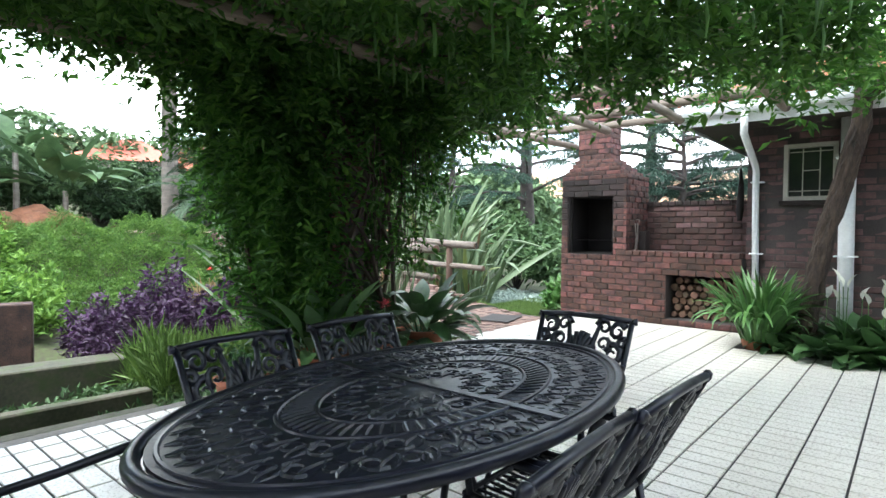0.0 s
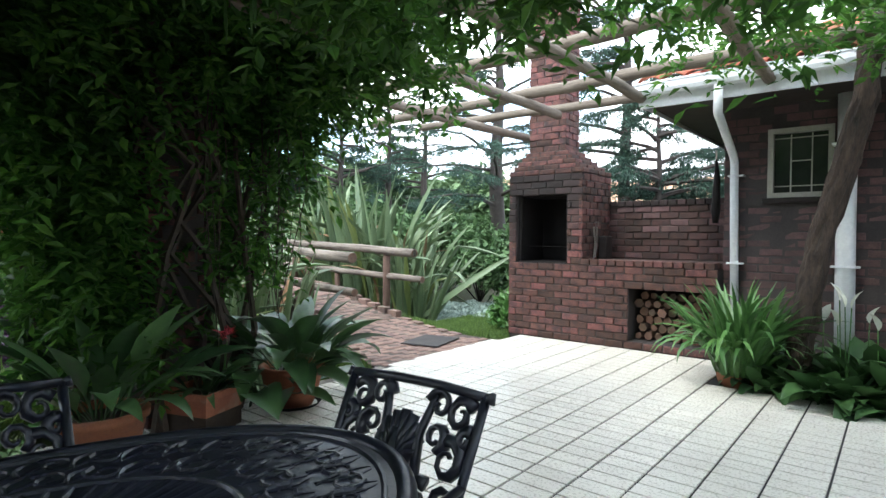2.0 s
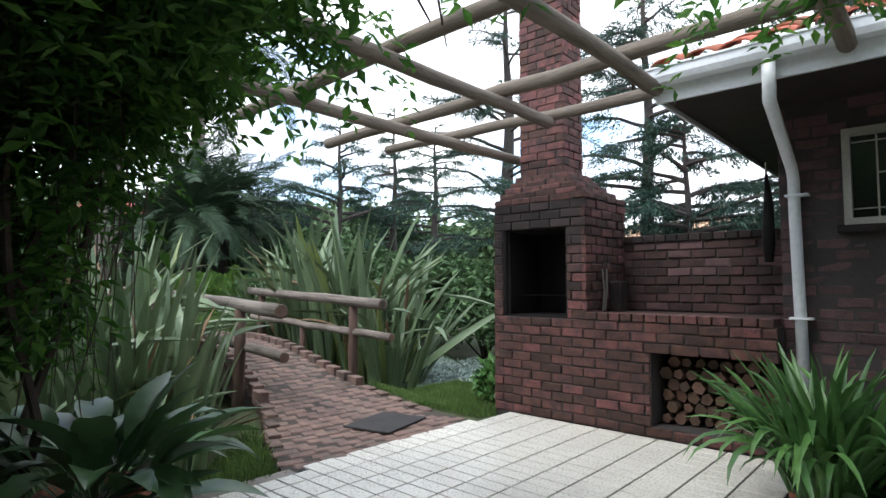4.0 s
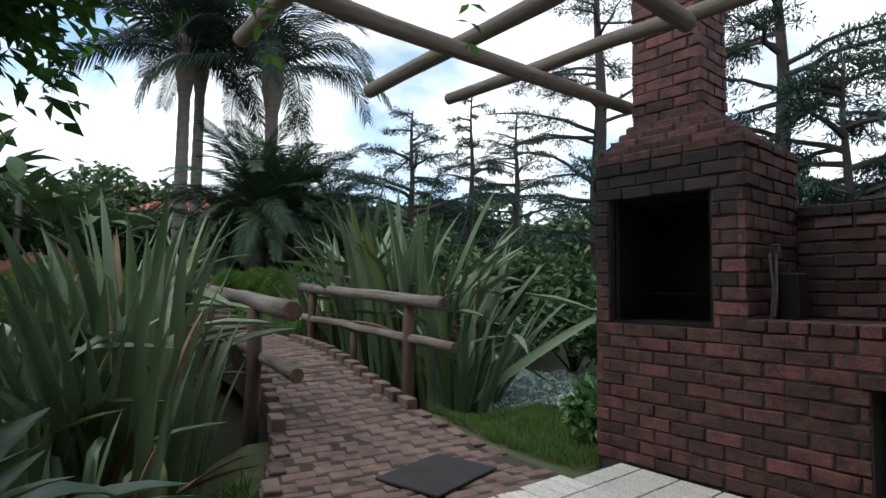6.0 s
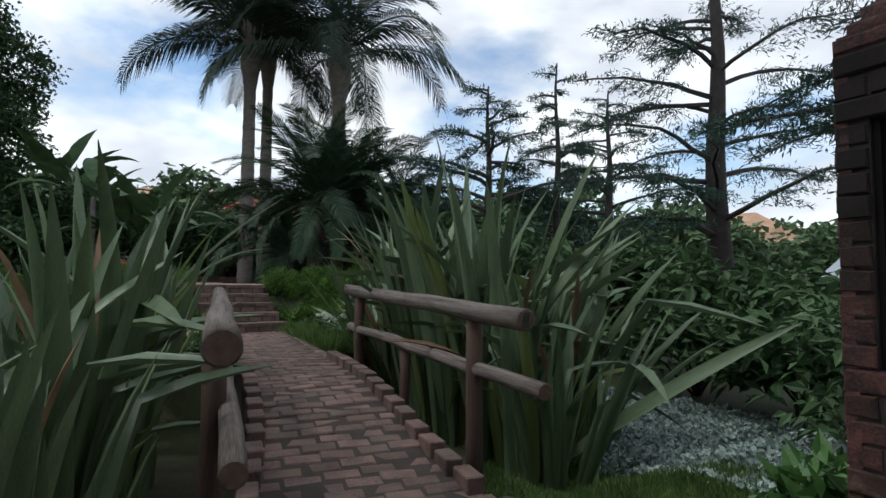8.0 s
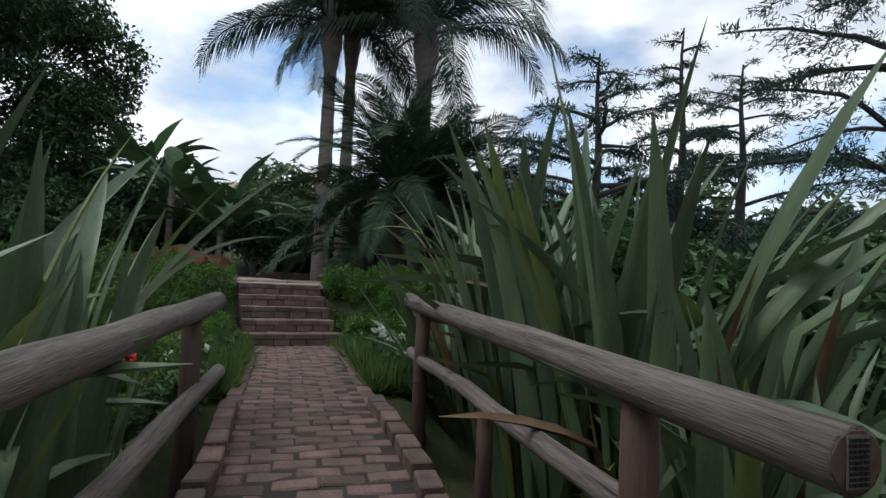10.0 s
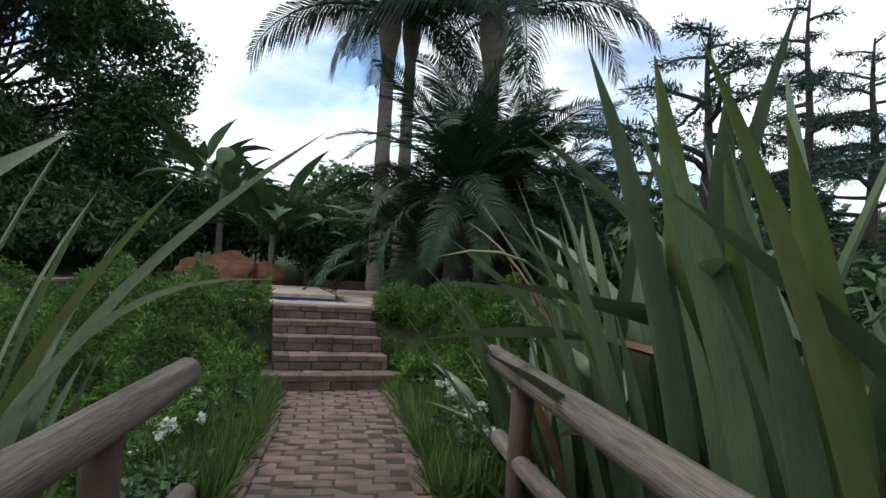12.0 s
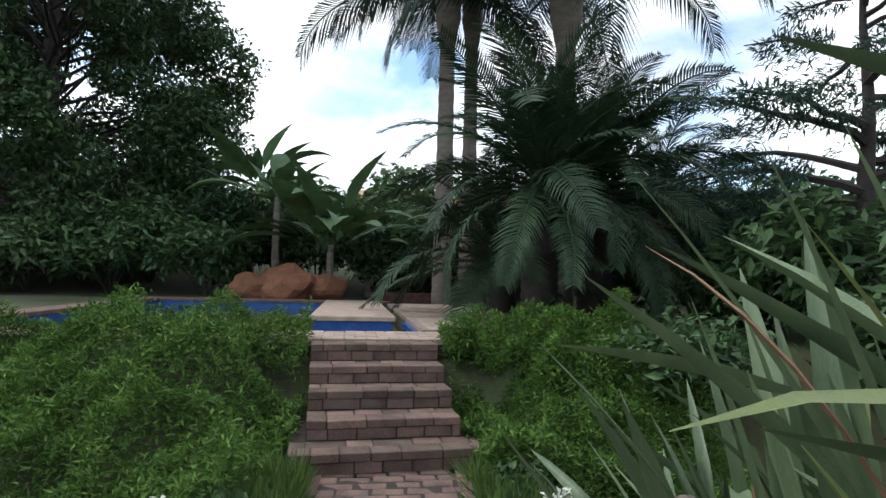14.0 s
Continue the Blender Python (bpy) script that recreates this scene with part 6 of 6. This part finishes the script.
def brick_mesh(length, height, depth, material, name="brick", rng=random.Random(1)):
    s = Shape()
    b = 0.007
    hl, hh = length / 2, height / 2
    def wear(x, y, z):
        return x + rng.uniform(-0.004, 0.004), y + rng.uniform(-0.003, 0.003), z + rng.uniform(-0.004, 0.004)

    s.add([wear(*p) for p in ((-hl, depth, -hh), (hl, depth, -hh), (hl, depth, hh), (-hl, depth, hh), (-hl, b, -hh), (hl, b, -hh), (hl, b, hh), (-hl, b, hh), (-hl + b, 0, -hh + b), (hl - b, 0, -hh + b), (hl - b, 0, hh - b), (-hl + b, 0, hh - b))],
          [(0, 4, 7, 3), (1, 2, 6, 5), (3, 7, 6, 2), (0, 1, 5, 4), (4, 8, 11, 7), (5, 6, 10, 9), (7, 11, 10, 6), (4, 5, 9, 8), (8, 9, 10, 11)])
    return s.mesh(name, material)


MESHES = {}


def lay(parent, origin, turn, length, z0, z1, material, holes=(), limit=10 ** 6, depth=0.05, soot=None, cut=None):
    """A face of stretcher-bond bricks from origin along a level line; holes are (u0, u1, v0, v1). The outer face is at local y = 0."""
    rows = int(round((z1 - z0) / (BH + J)))
    rest = Shape()
    count = 0
    base = Matrix.Translation(origin) @ Matrix.Rotation(radians(turn), 4, "Z")
    rng = random.Random(int(length * 1000 + z0 * 77 + origin[0] * 13))
    pitch = (z1 - z0) / rows
    for r in range(rows):
        zc = z0 + (r + 0.5) * pitch
        u = -(BL + J) / 2 if r % 2 else 0.0
        while u < length - 0.02:
            a, b = max(u, 0.0), min(u + BL, length)
            u += BL + J
            if b - a < 0.04:
                continue
            spans = [(a, b)]
            for h0, h1, v0, v1 in holes:
                if v0 - 0.01 < zc < v1 + 0.01:
                    cutted = []
                    for p, q in spans:
                        if q <= h0 or p >= h1:
                            cutted.append((p, q))
                        else:
                            if h0 - p > 0.03:
                                cutted.append((p, h0 - 0.004))
                            if q - h1 > 0.03:
                                cutted.append((h1 + 0.004, q))
                    spans = cutted
            for p, q in spans:
                if cut and not cut((p + q) / 2, zc):
                    continue
                L = round(q - p, 2)
                mt = material
                if soot:
                    mt = soot((p + q) / 2, zc, rng) or material
                m = base @ Matrix.Translation(((p + q) / 2, rng.uniform(-0.008, 0.004), zc + rng.uniform(-0.003, 0.003))) @ pose(0, 0, 0, rng.uniform(-1, 1), rng.uniform(-1.1, 1.1), rng.uniform(-1, 1))
                if count < limit:
                    key = (L, mt.name, depth, rng.randrange(4))
                    if key not in MESHES:
                        MESHES[key] = brick_mesh(L - 0.002, pitch - J, depth, mt, rng=rng)
                    part("brick", MESHES[key], None, parent, at=m)
                    count += 1
                else:
                    hl, hh, d = L / 2 - 0.001, (pitch - J) / 2, depth
                    rest.add([m @ Vector(v) for v in ((-hl, d, -hh), (hl, d, -hh), (hl, d, hh), (-hl, d, hh), (-hl, 0, -hh), (hl, 0, -hh), (hl, 0, hh), (-hl, 0, hh))], [(4, 5, 6, 7), (0, 4, 7, 3), (1, 2, 6, 5), (3, 7, 6, 2), (0, 1, 5, 4)])
    if rest.v:
        ob = part("bricks", rest, material, parent)
        ob["kind"] = "stuff"


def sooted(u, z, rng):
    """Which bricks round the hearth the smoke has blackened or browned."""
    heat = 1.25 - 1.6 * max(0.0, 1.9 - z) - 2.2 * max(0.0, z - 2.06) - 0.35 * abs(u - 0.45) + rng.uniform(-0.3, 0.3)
    return SOOT if heat > 0.78 else SMOKE_SHADE if heat > 0.25 else None


# barbecue faces: front, chamber side, back wall, counter edge, hood, chimney
lay(braai_ob, (-4.08, FRONT, 0), 0, 2.66, 0.0, 0.985, BRICK, holes=((1.68, 2.66, 0.1, 0.73),))
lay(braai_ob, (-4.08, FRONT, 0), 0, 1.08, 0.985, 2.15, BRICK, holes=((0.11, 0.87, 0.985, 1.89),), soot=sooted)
lay(braai_ob, (-3.0, FRONT, 0), 90, 0.9, 0.985, 2.15, BRICK)
lay(braai_ob, (-4.08, 9.66, 0), -90, 0.9, 0.0, 2.15, BRICK)
# back wall: the soot choice here puts its shade into the brick colour
lay(braai_ob, (-3.0, 9.6, 0), 0, 1.58, 1.05, 1.745, DARKBRICK, soot=lambda u, z, rng: SMOKE_SHADE if rng.random() < 0.75 else None)
# counter slab edge and wall capping: bricks on edge
cap_me = Shape().box(-0.05, 0.05, 0.0, 0.24, -0.03, 0.035, 0.006).mesh("brick", BRICK)
for k in range(14):
    part("brick", cap_me, None, braai_ob, at=Matrix.Translation((-2.95 + k * 0.112, FRONT - 0.006, 1.02)))
slab = part("counter", Shape().box(-2.99, -1.42, FRONT + 0.24, 9.6, 0.985, 1.045), SMOKE_SHADE, braai_ob, "worn dark brick counter surface")
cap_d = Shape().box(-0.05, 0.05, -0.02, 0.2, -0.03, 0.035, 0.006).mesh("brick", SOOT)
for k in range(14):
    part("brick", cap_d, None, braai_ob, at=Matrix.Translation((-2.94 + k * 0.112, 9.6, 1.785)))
for k in range(5):
    t = k / 5
    x0, x1, y0, y1 = -4.08 + 0.11 * t, -3.0 - 0.42 * t, FRONT + 0.34 * t, 9.66 - 0.14 * t
    z = 2.15 + 0.07 * k
    lay(braai_ob, (x0, y0, 0), 0, x1 - x0, z, z + 0.07, BRICK, depth=0.06)
    lay(braai_ob, (x1, y0, 0), 90, y1 - y0, z, z + 0.07, BRICK, depth=0.06)
lay(braai_ob, (-3.97, 9.1, 0), 0, 0.55, 2.5, 6.2, BRICK)
lay(braai_ob, (-3.42, 9.1, 0), 90, 0.42, 2.5, 6.2, BRICK)
lay(braai_ob, (-3.97, 9.52, 0), -90, 0.42, 2.5, 6.2, BRICK)
# house wall
lay(wall_north, (-1.42, WALL_Y, 0), 0, 2.6, 0.0, 2.72, DARKBRICK, holes=((0.42, 1.0, 1.7, 2.48),), limit=300)
lay(wall_north, (1.18, WALL_Y, 0), 0, 5.3, 0.0, 2.72, DARKBRICK, limit=0)
lay(wall_north, (-1.42, 11.0, 0), -90, 2.0, 0.0, 2.72, DARKBRICK, limit=0)
for c in columns:
    for t, o in ((0, (-0.2, -0.2)), (90, (0.2, -0.2)), (180, (0.2, 0.2)), (270, (-0.2, 0.2))):
        lay(c, (o[0], o[1], 0), t, 0.4, 0.0, 2.6, BRICK)

# ---- pieces: brick path, kerbs, steps ----
paver_me = Shape().box(-0.107, 0.107, -0.0505, 0.0505, -0.06, 0.0, 0.009).mesh("paver", PAVER)
kerb_me = Shape().box(-0.11, 0.11, -0.055, 0.055, -0.08, 0.055, 0.008).mesh("kerb_brick", PAVER)


def brick_path():
    bed = Shape()
    xs = [-3.9 - 0.2 * i for i in range(43)]
    pts = []
    for x in xs:
        yc, z, hw = path_at(x)
        pts += [(x, yc - hw - 0.1, z - 0.4), (x, yc - hw - 0.1, z - 0.007), (x, yc + hw + 0.1, z - 0.007), (x, yc + hw + 0.1, z - 0.4)]
    bed.add(pts, [(4 * i + j, 4 * i + j + 1, 4 * i + j + 5, 4 * i + j + 4) for i in range(len(xs) - 1) for j in range(3)])
    road = part("path", bed, SAND)
    tagged(road, "brick garden path over a small bridge, worn red-brown pavers", "path", kind="structure")
    rng = random.Random(6)
    rest = Shape()
    count = 0
    x = -3.98
    row = 0
    while x > STEP_X - 0.05:
        yc, z, hw = path_at(x)
        nxt = path_at(x - 0.11)
        heading = math.atan2(nxt[0] - yc, -0.11)
        slope = math.atan2(nxt[1] - z, 0.11)
        y = -hw + 0.11 - (0.114 if row % 2 else 0.0)
        edge = []
        while y < hw:
            m = Matrix.Translation((x + rng.uniform(-0.004, 0.004), yc + y + rng.uniform(-0.006, 0.006), z + rng.uniform(-0.007, 0.006))) @ Matrix.Rotation(heading + math.pi / 2 + rng.gauss(0, 0.012), 4, "Z") @ Matrix.Rotation(-slope, 4, "X") @ pose(0, 0, 0, rng.gauss(0, 1.3), rng.gauss(0, 1.3), 0)
            if count < 300 and -10.5 < x < -5.5:
                part("paver", paver_me, None, road, at=m)
                count += 1
            else:
                rest.box(-0.107, 0.107, -0.0505, 0.0505, -0.06, 0.0, 0.009, m)
            y += 0.228
        x -= 0.114
        row += 1
    ob = part("pavers", rest, PAVER, road)
    ob["kind"] = "stuff"
    for sg in (-1, 1):
        x = -4.6
        while x > -12.5:
            yc, z, hw = path_at(x)
            nxt = path_at(x - 0.2)
            raised = -9.0 < x < -5.6
            m = Matrix.Translation((x, yc + sg * (hw + 0.06), z + (0.02 if raised else -0.045) + rng.uniform(-0.006, 0.006))) @ Matrix.Rotation(math.atan2(nxt[0] - yc, -0.2) + rng.gauss(0, 0.03), 4, "Z")
            part("kerb_brick", kerb_me, None, road, at=m)
            x -= 0.235


brick_path()


def step_bricks():
    rng = random.Random(5)
    for k in range(FLIGHT):
        hw = 0.72 if k == 0 else 0.6
        z = RISE * (k + 1)
        for course, dx, dz, dep, hgt in ((0, 0.022, 0.0, 0.16, 0.06), (1, 0.012, -0.064, 0.04, 0.082), (2, -0.14, -0.001, 0.16, 0.06)):
            y = -hw + 0.004
            y_first = rng.uniform(0.1, 0.2)
            while y < hw - 0.03:
                w = min(y_first or rng.choice((0.2, 0.222, 0.222, 0.3)), hw - y)
                y_first = 0.0
                if hw - y - w < 0.05:
                    w = hw - y
                key = ("step", round(w, 2), dep)
                if key not in MESHES:
                    MESHES[key] = Shape().box(-dep, 0.0, -round(w, 2) / 2 + 0.003, round(w, 2) / 2 - 0.003, -hgt, 0.0, 0.007).mesh("brick", PAVER)
                part("brick", MESHES[key], None, steps_ob, at=Matrix.Translation((-TREAD * k + dx + rng.uniform(-0.005, 0.005), y + w / 2, z + dz + rng.uniform(-0.003, 0.002))) @ pose(0, 0, 0, rng.gauss(0, 0.5), 0, rng.gauss(0, 0.7)))
                y += w
    # terrace paving
    pale_me = Shape().box(-0.109, 0.109, -0.052, 0.052, -0.06, 0.0, 0.006).mesh("paver", PALEPAVER)
    rest = Shape()
    for i in range(7):
        for j in range(15):
            x, y = STEP_X - 4 * TREAD - 0.45 - i * 0.115, 6.8 + (j + 0.5 * (i % 2)) * 0.228
            part("paver", pale_me, None, deck, at=Matrix.Translation((x, y, DECK_Z + 0.004 + rng.uniform(-0.003, 0.003))) @ Matrix.Rotation(math.pi / 2 + rng.gauss(0, 0.01), 4, "Z"))
    for i in range(58):
        for j in range(7):
            x, y = -15.25 - i * 0.115, 9.08 + (j + 0.5 * (i % 2)) * 0.226
            rest.box(-0.109, 0.109, -0.052, 0.052, -0.06, 0.0, 0.006, Matrix.Translation((x, y, DECK_Z + 0.004)) @ Matrix.Rotation(math.pi / 2, 4, "Z"))
    ob = part("pavers", rest, PALEPAVER, deck)
    ob["kind"] = "stuff"


step_bricks()
